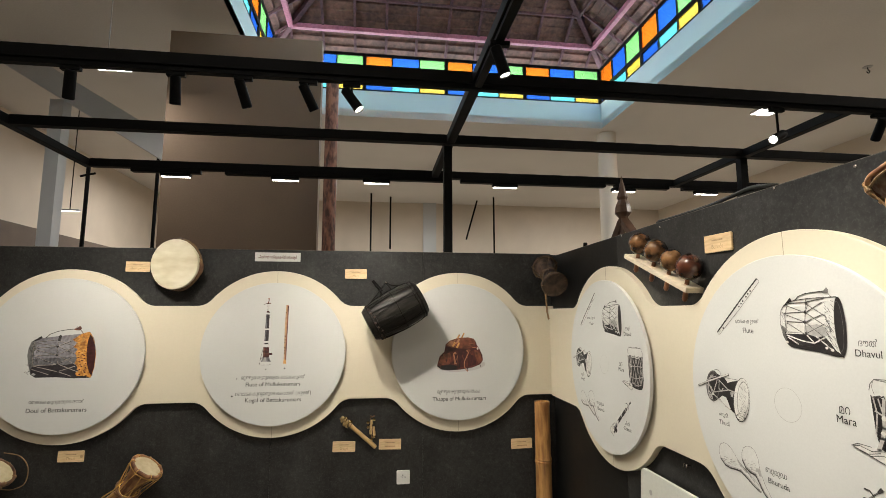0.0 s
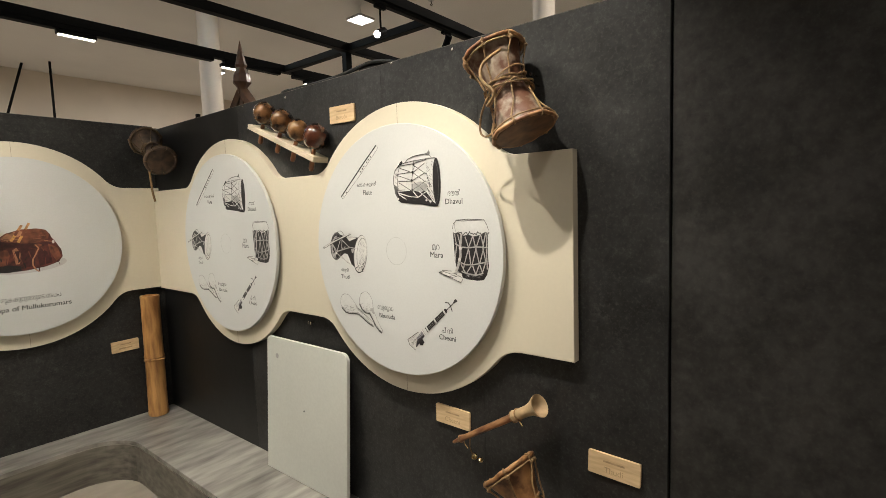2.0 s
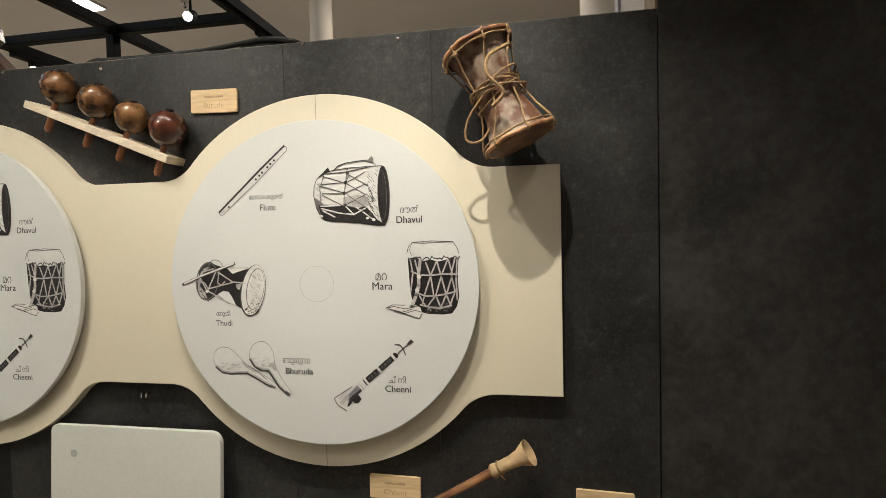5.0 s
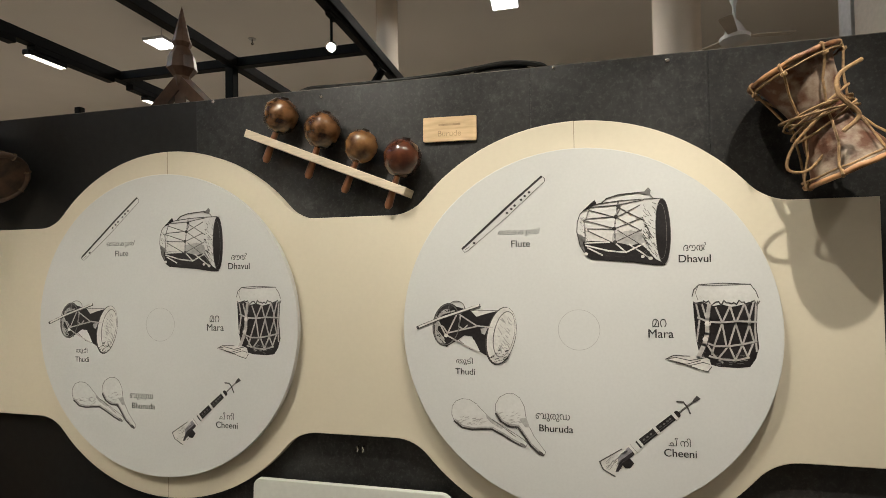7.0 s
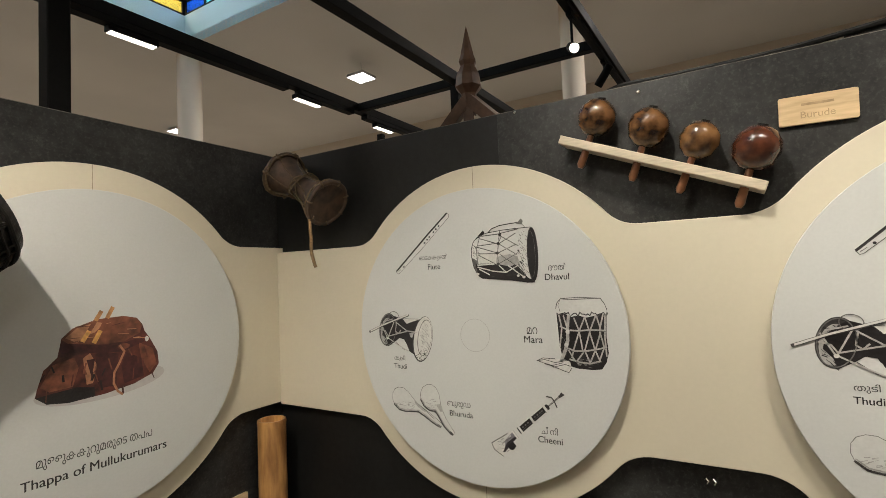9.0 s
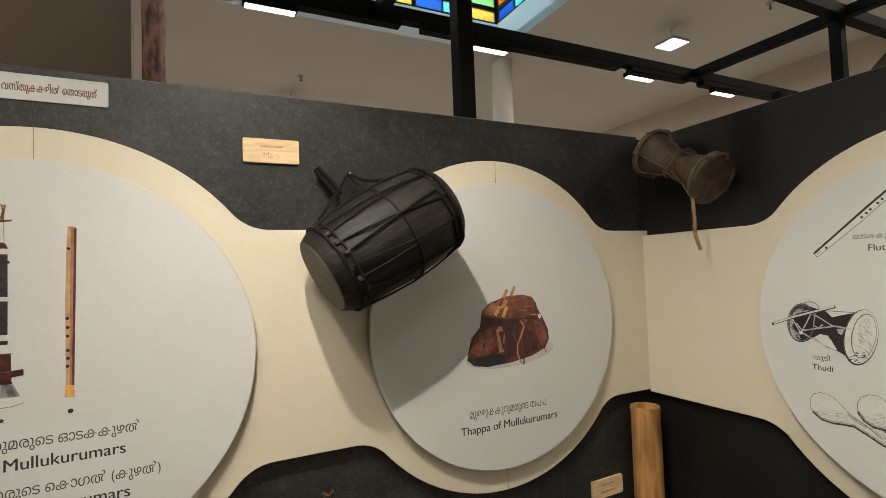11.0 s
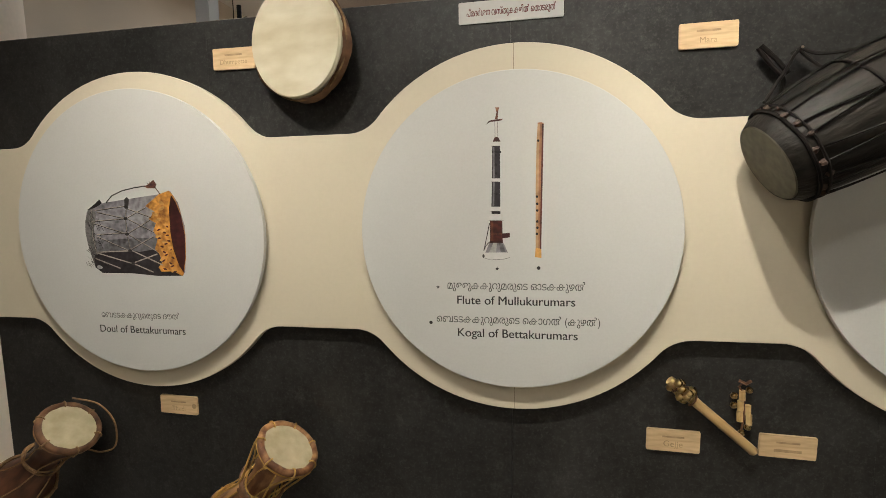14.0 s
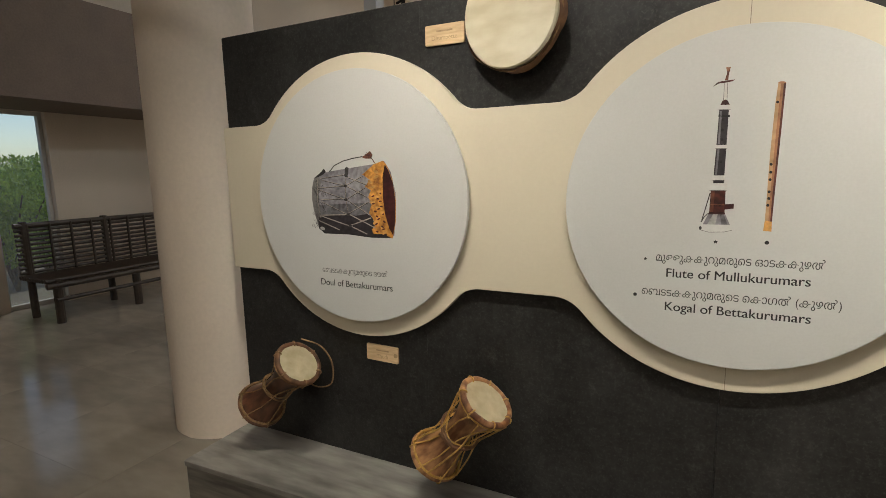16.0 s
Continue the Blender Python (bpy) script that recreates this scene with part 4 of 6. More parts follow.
    a.hatch(221, 244, 305, 395, 60, 6, "slate_dark", 3, 1.6, 0.0012)
    a.oval(245, 401, 5, 3, "light", 4, 20)
    a.done("drum_photo", parent, "colour photo of a grey roped barrel drum")
    lettering("Doul of Bettakurumars", 0.335, -0.004, -0.327, parent)
    lettering("േബടടകകുറുമരുെട ദൗൽ", 0.305, -0.008, -0.279, parent, "text_soft", tall=0.030)


def wind_photo(parent):
    at = flat_view(990, 330, (0.001557, 3.323e-05, 0.03567, 2.124e-06, -0.001584, 0.02676, 0.0002499, -0.0001848))
    a = Art(at)
    a.poly([(939, 117), (946, 117), (944, 126), (943, 139), (938, 139), (941, 126)], "leather", 1)
    a.poly([(939, 117), (946, 117), (943, 123), (941, 123)], "skin", 2)
    a.poly([(921, 149), (927, 142), (934, 140), (953, 138), (950, 141), (938, 143), (929, 144)], "rust", 2)
    a.poly([(937, 143), (943, 143), (943, 172), (937, 172)], "pale", 0)
    a.line([(937.5, 143), (937.5, 172)], 0.0012, "mid", 1)
    a.line([(942.5, 143), (942.5, 172)], 0.0012, "mid", 1)
    a.poly([(933, 180), (936, 173), (940, 171), (944, 173), (947, 180)], "rust", 1)
    for pts, ink in (([(932, 187), (946, 187), (945, 248), (930, 248)], "slate_dark"), ([(930, 252), (945, 252), (944, 299), (928, 299)], "slate_dark"), ([(928, 304), (944, 304), (944, 312), (928, 312)], "black"), ([(925, 321), (947, 321), (947, 362), (924, 362)], "rust"), ([(924, 360), (947, 360), (956, 381), (915, 381)], "slate")):
        a.poly(pts, ink, 0)
    a.poly([(931, 196), (948, 197), (948, 201), (931, 200)], "black", 1)
    a.poly([(933, 190), (936, 190), (935, 246), (932, 246)], "slate_mid", 1)
    a.poly([(932, 254), (935, 254), (933, 297), (930, 297)], "slate_mid", 1)
    for x0, x1, y0, y1 in ((931, 948, 180, 188), (929, 946, 247, 253), (926, 945, 298, 306), (923, 949, 311, 323)):
        a.poly([(x0, y0), (x1, y0), (x1, y1), (x0, y1)], "white", 2)
        a.line([(x0, y1), (x1, y1)], 0.0012, "mid", 3)
        a.poly([(x1 - 4, y0), (x1, y0), (x1, y1), (x1 - 4, y1)], "pale", 3)
    for y in (205, 222, 238, 275):
        a.oval(938, y, 2.0, 2.4, "black", 3)
    a.poly([(926, 324), (931, 324), (930, 360), (925, 360)], "leather", 1)
    a.line([(924, 347), (947, 347)], 0.0012, "skin", 2)
    a.poly([(946, 346), (960, 345), (960, 353), (946, 355)], "maroon", 2)
    a.poly([(924, 359), (947, 359), (948, 363), (922, 363)], "maroon", 2)
    a.poly([(930, 363), (937, 363), (934, 380), (922, 380)], "light", 1)
    a.poly([(940, 363), (946, 363), (952, 380), (943, 380)], "slate_mid", 1)
    a.poly([(914, 380), (955, 380), (959, 389), (948, 392), (925, 393), (911, 389)], "white", 3)
    a.line([(911, 389), (925, 393), (948, 392), (959, 389)], 0.0014, "mid", 4)
    a.line([(924, 328), (919, 350), (913, 376)], 0.0026, "dark", 3)
    a.line([(922, 362), (916, 369), (913, 376)], 0.0024, "dark", 3)
    a.oval(912, 386, 2, 3, "dark", 4)
    a.poly([(1016, 146), (1021, 144.5), (1027, 146), (1022, 250), (1018, 330), (1016, 372), (1016, 390), (1004, 389), (1006, 370), (1009, 260), (1013, 180)], "bamboo_pale", 0)
    a.poly([(1024, 147), (1027, 147), (1022, 250), (1018, 330), (1016, 374), (1013.5, 374), (1015, 330), (1019, 250)], "rust", 1)
    a.poly([(1020, 147), (1024, 147), (1019, 250), (1015, 330), (1013.5, 374), (1011, 374), (1012, 330), (1015, 250)], "leather_pale", 1)
    a.poly([(1006, 372), (1016, 374), (1016, 390), (1004, 389)], "gold", 1)
    a.oval(1021, 146, 5.5, 1.8, "skin", 2)
    for x, y in ((1016, 178), (1011, 280), (1011, 293), (1010.5, 305), (1010, 325), (1010, 336), (1009, 347)):
        a.oval(x, y, 2.2, 2.3, "black", 3)
    a.done("wind_instruments_photo", parent, "colour photo of a black oboe and a bamboo flute")
    for cx, cy, big in ((-0.0475, -0.101, 0.0065), (-0.223, -0.158, 0.006)):
        s = Art(lambda x, y, cx=cx, cy=cy: (cx + x, cy + y))
        s.poly([(big * (1 if k % 2 == 0 else 0.42) * math.sin(math.pi * k / 5), big * (1 if k % 2 == 0 else 0.42) * math.cos(math.pi * k / 5)) for k in range(10)], "text")
        s.done("star_mark", parent)
    for cx, cy in ((0.0705, -0.098), (-0.247, -0.266)):
        s = Art(lambda x, y, cx=cx, cy=cy: (cx + x, cy + y))
        s.oval(0, 0, 0.0052, 0.0052, "text")
        s.done("dot_mark", parent)
    lettering("മുളളുകകുറുമരുെട ഓടകകുഴൽ", 0.395, 0.003, -0.153, parent, "text_soft", tall=0.033)
    lettering("Flute of Mullukurumars", 0.338, 0.003, -0.195, parent)
    lettering("െബടടകകുറുമരുെട െകാഗൽ (കുഴൽ)", 0.470, 0.006, -0.254, parent, "text_soft", tall=0.033)
    lettering("Kogal of Bettakurumars", 0.345, 0.007, -0.297, parent)


def wrapped_photo(parent):
    def at(x, y):
        return ((x - 302) * 0.00070 - 0.004, (300 - y) * 0.00060 - 0.022)
    a = Art(at)
    a.oval(330, 425, 240, 68, "shade", 0, -3)
    a.poly([(172, 230), (178, 190), (215, 150), (300, 118), (400, 113), (455, 128), (478, 165), (485, 195), (510, 240), (540, 310), (545, 370), (520, 415), (440, 450), (330, 470), (200, 478), (130, 465), (95, 430), (100, 400), (120, 320), (165, 270)], "rust", 1)
    a.poly([(178, 195), (215, 150), (300, 118), (400, 113), (455, 128), (476, 165), (465, 205), (400, 238), (300, 238), (210, 225)], "leather", 2)
    a.poly([(190, 190), (230, 150), (300, 130), (330, 140), (290, 180), (230, 215)], "skin", 3)
    a.poly([(370, 150), (430, 140), (462, 165), (440, 200), (390, 205)], "leather", 3)
    a.poly([(175, 210), (260, 228), (380, 250), (470, 225), (485, 250), (390, 285), (250, 268), (172, 250)], "maroon", 3)
    a.poly([(95, 430), (130, 425), (230, 415), (290, 430), (290, 470), (200, 478), (130, 465)], "black", 3)
    a.poly([(110, 390), (150, 300), (220, 280), (235, 330), (215, 410), (140, 415)], "leather", 3)
    a.poly([(250, 290), (275, 270), (300, 330), (285, 410), (262, 412)], "skin", 3)
    a.poly([(262, 300), (292, 300), (280, 385)], "maroon", 4)
    a.poly([(300, 270), (380, 290), (370, 440), (310, 440), (290, 380)], "maroon", 3)
    a.poly([(460, 250), (520, 290), (535, 370), (505, 410), (470, 330)], "leather", 3)
    a.poly([(410, 290), (470, 330), (480, 420), (400, 440), (390, 350)], "maroon", 4)
    for k in range(26):
        x, y = random.uniform(120, 520), random.uniform(270, 440)
        a.line([(x, y), (x + random.uniform(-14, 14), y + random.uniform(20, 55))], random.uniform(0.002, 0.006), random.choice(("leather", "maroon", "rust", "black")), 5)
    for k in range(16):
        x, y = random.uniform(200, 450), random.uniform(130, 225)
        a.line([(x, y), (x + random.uniform(20, 50), y + random.uniform(-10, 10))], random.uniform(0.001, 0.003), random.choice(("rust", "leather", "skin")), 4)
    for x0, y0, x1, y1 in ((250, 210, 315, 85), (290, 222, 358, 70)):
        a.line([(x0, y0), (x1, y1)], 0.011, "leather", 6)
        a.line([(x0, y0), (x0 + (x1 - x0) * 0.3, y0 + (y1 - y0) * 0.3)], 0.012, "gold", 7)
        a.line([(x0 + (x1 - x0) * 0.72, y0 + (y1 - y0) * 0.72), (x1, y1)], 0.011, "bamboo", 7)
    a.line([(385, 255), (402, 285), (385, 330), (362, 380), (360, 430), (375, 470), (392, 488)], 0.0062, "skin", 7)
    a.oval(400, 260, 24, 14, "leather", 6)
    a.oval(494, 238, 8, 14, "pale", 6)
    a.done("wrapped_drum_photo", parent, "colour photo of a dark red leather-wrapped drum")
    lettering("Thappa of Mullukurumars", 0.365, 0.003, -0.318, parent)
    lettering("മുളളുകകുറുമരുെട തപപ", 0.29, -0.002, -0.272, parent, "text_soft", tall=0.028)


barrel_photo(disc_1)
wind_photo(disc_2)
wrapped_photo(disc_3)

# ---- plaques, notice, socket, leaning board ----
pine = material("pale_pine", (0.66, 0.49, 0.29), 0.5, 0.14, 26, 6, 0.06, stretch=(0.6, 5, 1), second=(0.55, 0.385, 0.21))
engraved = material("burnt_engraving", (0.47, 0.32, 0.175), 0.6, 0.2)
white_plastic = material("white_plastic", (0.72, 0.72, 0.70), 0.3, 0.02, 100, 5, 0)
white_board = material("white_laminate_board", (0.60, 0.61, 0.56), 0.35, 0.03, 80, 2, 0.03)
red_ink = material("dark_red_ink", (0.16, 0.02, 0.025), 0.5, 0.1)
metal = material("bright_steel", (0.6, 0.58, 0.54), 0.25, 0.1, metal=1.0)
brass = material("aged_brass", (0.62, 0.46, 0.22), 0.28, 0.2, 60, 9, 0.1, metal=1.0)
socket_dark = material("socket_slot", (0.05, 0.05, 0.05), 0.6, 0.05)


def plaque(m, words, w=0.146, h=0.066, label="small pale pine name plaque fixed to the black wall", turn=0.0):
    t = thing("name_plaque", m, label, "name plaque", "pine name plaques")
    part("board", slab(rounded([(-w / 2, -h / 2), (w / 2, -h / 2), (w / 2, h / 2), (-w / 2, h / 2)], 0.004, 4), 0.0, 0.008, 0.0008), pine, t)
    bm = bmesh.new()
    block(-0.03, 0.03, 0.009, 0.0145, 0.0081, 0.0084, bm=bm)
    part("engraved_line", bm, engraved, t)
    if words:
        lettering(words, 0.0105 * len(words), 0, -0.012, t, engraved, "engraved_name", out=0.0085)
    else:
        part("engraved_line", block(-0.035, 0.035, -0.016, -0.008, 0.0081, 0.0084), engraved, t)
    return t


plaque(on_a(-1.392, 1.818, 0.001, 0.3), "Mara")
plaque(on_a(-2.785, 1.853, 0.001, -0.4), "Dhumpette")
knotty = plaque(on_a(-3.084, 0.688, 0.001, -1.0), "Thudi", label="small pine plaque with a dark knot at its edge")
part("knot", lathe([(0, 0.0081), (0.009, 0.0081), (0.009, 0.0085), (0, 0.0085)], 14), engraved, knotty).location = (0.062, 0.0, 0)
plaque(on_a(-1.447, 0.685, 0.001, -1.0), "Gejje")
plaque(on_a(-1.147, 0.690, 0.001, -1.5), "")
plaque(on_a(-0.247, 0.663, 0.001, 1.0), "")
plaque(on_b(-1.790, 1.808, 0.001, -1.2), "Burude")
plaque(on_b(-2.299, 0.705, 0.001, -1.0), "Cheeni")
plaque(on_b(-2.862, 0.698, 0.001, -2.0), "Thudi")

notice = thing("notice_sign", on_a(-1.913, 1.928, 0.001), "small white notice strip with dark red Malayalam words on the wall", "sign")
part("plate", slab(rounded([(-0.148, -0.030), (0.148, -0.030), (0.148, 0.030), (-0.148, 0.030)], 0.004, 3), 0.0, 0.003), white_plastic, notice)
lettering("പ്രദർശന വസ്തുകകളിൽ െതാടരുത്", 0.25, 0.0, -0.002, notice, red_ink, "word_line", out=0.0034, tall=0.028)

socket = thing("power_socket", on_a(-1.058, 0.478, 0.001), "square white wall power socket with two slots", "power socket")
part("plate", slab(rounded([(-0.043, -0.043), (0.043, -0.043), (0.043, 0.043), (-0.043, 0.043)], 0.006, 4), 0.0, 0.012, 0.003), white_plastic, socket)
part("insert", slab(rounded([(-0.028, -0.024), (0.028, -0.024), (0.028, 0.024), (-0.028, 0.024)], 0.002, 2), 0.0122, 0.0135), white_plastic, socket)
for u, v, w, h in ((-0.009, 0.004, 0.006, 0.0022), (0.011, 0.003, 0.006, 0.0022), (-0.004, 0.016, 0.004, 0.0025)):
    part("slot", block(u - w, u + w, v - h, v + h, 0.0137, 0.0142), socket_dark, socket)

board = thing("leaning_board", Matrix.Translation((-0.062, -1.502, STEP)) @ ON_B @ Matrix.Rotation(radians(-3.4), 4, "X"), "plain white laminate board leaning on the wall, on the platform", "board")
part("panel", slab(rounded([(-0.288, 0.0), (0.288, 0.0), (0.288, 0.63), (-0.288, 0.63)], [0.004, 0.004, 0.035, 0.02], 6), 0.0, 0.016, 0.002), white_board, board)
part("screw_hole", lathe([(0, 0.0161), (0.0045, 0.0161), (0.0045, 0.0166), (0, 0.0166)], 12), socket_dark, board).location = (0.0, 0.33, 0)
part("smudge", lathe([(0, 0.0161), (0.012, 0.0161), (0.012, 0.0163), (0, 0.0163)], 12), INK["light"], board, "grey smudge").location = (-0.205, 0.545, 0)

hook = thing("screw_hook", on_b(-1.523, 0.945, 0.001), "small bright steel screw hooks in the dark wall", "hook")
for u in (-0.008, 0.008):
    part("shank", tube([(u, 0, 0), (u, 0, 0.014), (u + 0.004, 0.004, 0.02), (u + 0.008, 0.0, 0.024), (u + 0.005, -0.007, 0.022)], 0.0022), metal, hook)

for y, z in ((-1.062, TOP_B - 0.006), (-2.066, TOP_B - 0.005), (-1.415, 1.931), (-2.339, 1.938)):
    nail = thing("wall_screw", on_b(y, z, 0.0005), "small bright screw head in the dark wall", "screw", "screws along the wall top")
    part("screw_head", lathe([(0, 0.0), (0.0055, 0.0), (0.005, 0.003), (0.002, 0.004), (0, 0.004)], 10), metal, nail)
for y, z in ((-2.640, 1.797), (-2.646, 1.769)):
    nail = thing("wall_screw", on_b(y, z, 0.0005), "bright steel screw holding the drum's cord", "screw", "screws along the wall top")
    part("screw_head", lathe([(0, 0.03), (0.006, 0.03), (0.005, 0.036), (0, 0.037)], 10), metal, nail)
    part("screw_shank", lathe([(0.003, 0.0), (0.003, 0.03)], 8), metal, nail)

# ---- instruments ----
wood_brown = material("aged_brown_wood", (0.105, 0.043, 0.022), 0.45, 0.35, 30, 7, 0.25, second=(0.045, 0.017, 0.009), stretch=(1, 1, 0.3), edge=(0.42, 0.58))
wood_tan = material("tan_worn_wood", (0.34, 0.18, 0.08), 0.5, 0.3, 30, 8, 0.25, second=(0.13, 0.05, 0.022), stretch=(1, 1, 0.3), edge=(0.42, 0.58))
wood_painted = material("worn_painted_wood", (0.25, 0.20, 0.15), 0.65, 0.2, 34, 12, 0.8, second=(0.10, 0.036, 0.014), edge=(0.46, 0.62), dist=0.004)
hide_white = material("stretched_white_hide", (0.72, 0.67, 0.53), 0.5, 0.05, 14, 4, 0.1, second=(0.58, 0.51, 0.35), stretch=(0.6, 1.6, 1))
hide_aged = material("aged_cream_hide", (0.50, 0.44, 0.30), 0.5, 0.08, 24, 7, 0.1, second=(0.36, 0.30, 0.18))
# Darker copies of the brown rawhide and tan cord, coloured for the corner's shade.
shaded_hide = material("shade_dark_hide", (0.085, 0.05, 0.03), 0.6, 0.3, 30, 12, 0.5, second=(0.022, 0.014, 0.009))
shaded_cord = material("shade_dark_cord", (0.13, 0.085, 0.045), 0.75, 0.25, 120, 20, 0.5)
hide_brown = material("brown_rawhide", (0.17, 0.085, 0.04), 0.6, 0.3, 30, 12, 0.5, second=(0.055, 0.024, 0.012))
rope_tan = material("tan_cord", (0.27, 0.165, 0.075), 0.75, 0.25, 120, 20, 0.5)
rope_gold = material("golden_cord", (0.50, 0.30, 0.08), 0.6, 0.2, 120, 20, 0.4)
black_wood = material("black_stained_wood", (0.019, 0.0165, 0.0135), 0.5, 0.4, 60, 14, 0.9, second=(0.003, 0.0027, 0.0024), stretch=(1, 1, 0.2), spec=0.22, dist=0.005)
black_rope = material("black_cord", (0.008, 0.006, 0.005), 0.7, 0.3, 90, 20, 0.4, spec=0.2)
green_hide = material("dull_olive_hide", (0.12, 0.112, 0.078), 0.6, 0.2, 40, 10, 0.2)
bamboo_skin = material("dry_bamboo", (0.46, 0.25, 0.09), 0.4, 0.2, 30, 5, 0.15, second=(0.20, 0.085, 0.028), stretch=(1.5, 1.5, 0.25), edge=(0.36, 0.58))
bamboo_pale = material("pale_bamboo", (0.60, 0.45, 0.22), 0.4, 0.15, 30, 6, 0.12, second=(0.40, 0.25, 0.10), stretch=(1.5, 1.5, 0.25))
hide_amber = material("amber_rawhide", (0.31, 0.155, 0.06), 0.5, 0.25, 30, 14, 0.6, second=(0.10, 0.04, 0.016), edge=(0.42, 0.58), dist=0.004)
gourd = material("polished_brown_gourd", (0.13, 0.062, 0.024), 0.22, 0.5, 35, 16, 0.1, second=(0.02, 0.008, 0.004), coat=0.3, edge=(0.40, 0.62))
gourds = [gourd, gourd, material("olive_brown_gourd", (0.17, 0.085, 0.032), 0.24, 0.5, 30, 22, 0.15, second=(0.05, 0.02, 0.008), coat=0.3, edge=(0.36, 0.62)), material("dark_red_gourd", (0.075, 0.024, 0.012), 0.17, 0.4, 35, 10, 0.06, second=(0.016, 0.005, 0.004), coat=0.4)]
pale_timber = material("pale_timber", (0.58, 0.50, 0.37), 0.55, 0.1, 30, 5, 0.1, stretch=(1, 6, 1))
handle_wood = material("handle_wood", (0.24, 0.10, 0.045), 0.4, 0.3, 40, 8, 0.1)


def axis_pose(a, b, roll=0.0):
    """A pose whose z runs from a to b, with its origin at a; and the length."""
    a, b = Vector(a), Vector(b)
    return Matrix.Translation(a) @ (b - a).to_track_quat("Z", "Y").to_matrix().to_4x4() @ Matrix.Rotation(radians(roll), 4, "Z"), (b - a).length


def wave_ring(radius, z, rough, r, steps=44, seed=0.0):
    return [((radius + rough * noise.noise((math.cos(t) * 2 + seed, math.sin(t) * 2, seed))) * math.cos(t), (radius + rough * noise.noise((math.cos(t) * 2, math.sin(t) * 2 + seed, 3))) * math.sin(t), z + rough * noise.noise((math.cos(t) * 3, seed, math.sin(t) * 3))) for t in (2 * math.pi * k / steps for k in range(steps + 1))]


def hourglass_drum(a, b, r0, r1, waist, shell, hide, cord, label, laces=8, roll=0.0, rim=0.011, rim_mat=None, loops=3, seed=0.0, head0=None, flare=0.93):
    """An hourglass drum from the middle of its lower head a to its upper head b."""
    m, length = axis_pose(a, b, roll)
    t = thing("hourglass_drum", m, label, "drum", "hourglass drums on the walls")
    prof = []
    for k in range(25):
        f = k / 24
        r = waist + (r0 * flare - waist) * max(0.0, 1 - f / 0.44) ** 1.25 if f < 0.44 else waist + (r1 * flare - waist) * max(0.0, (f - 0.56) / 0.44) ** 1.25 if f > 0.56 else waist
        prof.append((r, length * (0.01 + 0.98 * f)))
    part("shell", lathe(prof, 40, 0.05, seed), shell, t, smooth=True)
    rm = rim_mat or hide
    for z, r, up, hd in ((0.0, r0, -1, head0 or hide), (length, r1, 1, hide)):
        part("head", lathe([(0, z + up * 0.003), (r * 0.5, z + up * 0.0025), (r * 0.90, z + up * 0.001), (r * 0.93, z - up * 0.006)], 40, 0.01, seed), hd, t, "stretched hide head", smooth=True)
        part("rim", tube(wave_ring(r - rim * 0.6, z - up * 0.004, 0.004, rim, seed=seed), rim, 10), rm, t, smooth=True)
        for k in range(laces):
            g = 2 * math.pi * k / laces + 0.03 * math.sin(k * 5 + seed)
            hoop = [((r - rim * 0.6 + rim * 1.14 * math.cos(q)) * math.cos(g + 0.02 * math.sin(q)), (r - rim * 0.6 + rim * 1.14 * math.cos(q)) * math.sin(g + 0.02 * math.sin(q)), z - up * 0.004 + rim * 1.14 * math.sin(q)) for q in (2 * math.pi * j / 14 for j in range(15))]
            part("tie", tube(hoop, 0.0026, 6), cord, t, smooth=True)
        part("rim_cord", tube(wave_ring(r * 0.97, z - up * 0.016, 0.003, rim, seed=seed + 2), rim * 0.45, 6), cord, t)
    for k in range(laces):
        g0, gm, g1 = 2 * math.pi * k / laces, 2 * math.pi * (k + 0.5 + 0.12 * math.sin(k * 2.3)) / laces, 2 * math.pi * (k + 1) / laces
        ww = waist * 1.16
        pts = [(r0 * 1.03 * math.cos(g0), r0 * 1.03 * math.sin(g0), 0.002), (r0 * 1.0 * math.cos(g0), r0 * 1.0 * math.sin(g0), 0.02)]
        for f in (0.25, 0.42, 0.5, 0.58, 0.75):
            g = g0 + (g1 - g0) * f
            edge = (r0 if f < 0.5 else r1) * abs(f - 0.5) * 2 + ww * (1 - abs(f - 0.5) * 2)
            edge *= 0.96
            pts.append((edge * math.cos(g), edge * math.sin(g), length * f))
        pts += [(r1 * math.cos(g1), r1 * math.sin(g1), length - 0.02), (r1 * 1.03 * math.cos(g1), r1 * 1.03 * math.sin(g1), length - 0.002)]
        part("lace", tube(pts, 0.0025, 6), cord, t)
        part("knot", lathe([(0, -0.006), (0.006, -0.003), (0.007, 0.002), (0, 0.006)], 8, 0.2, k), cord, t).location = pts[-2]
    for k in range(loops):
        z = length * (0.46 + 0.025 * k)
        pts = []
        for i in range(31):
            g = 2 * math.pi * i / 30 + k
            w = waist * (1.24 + 0.05 * (k % 4)) + 0.004 * math.sin(3 * g + k)
            pts.append((w * math.cos(g), w * math.sin(g), z + 0.018 * math.sin(g + k * 1.3)))
        part("waist_cord", tube(pts, 0.0027, 6), cord, t)
    return t


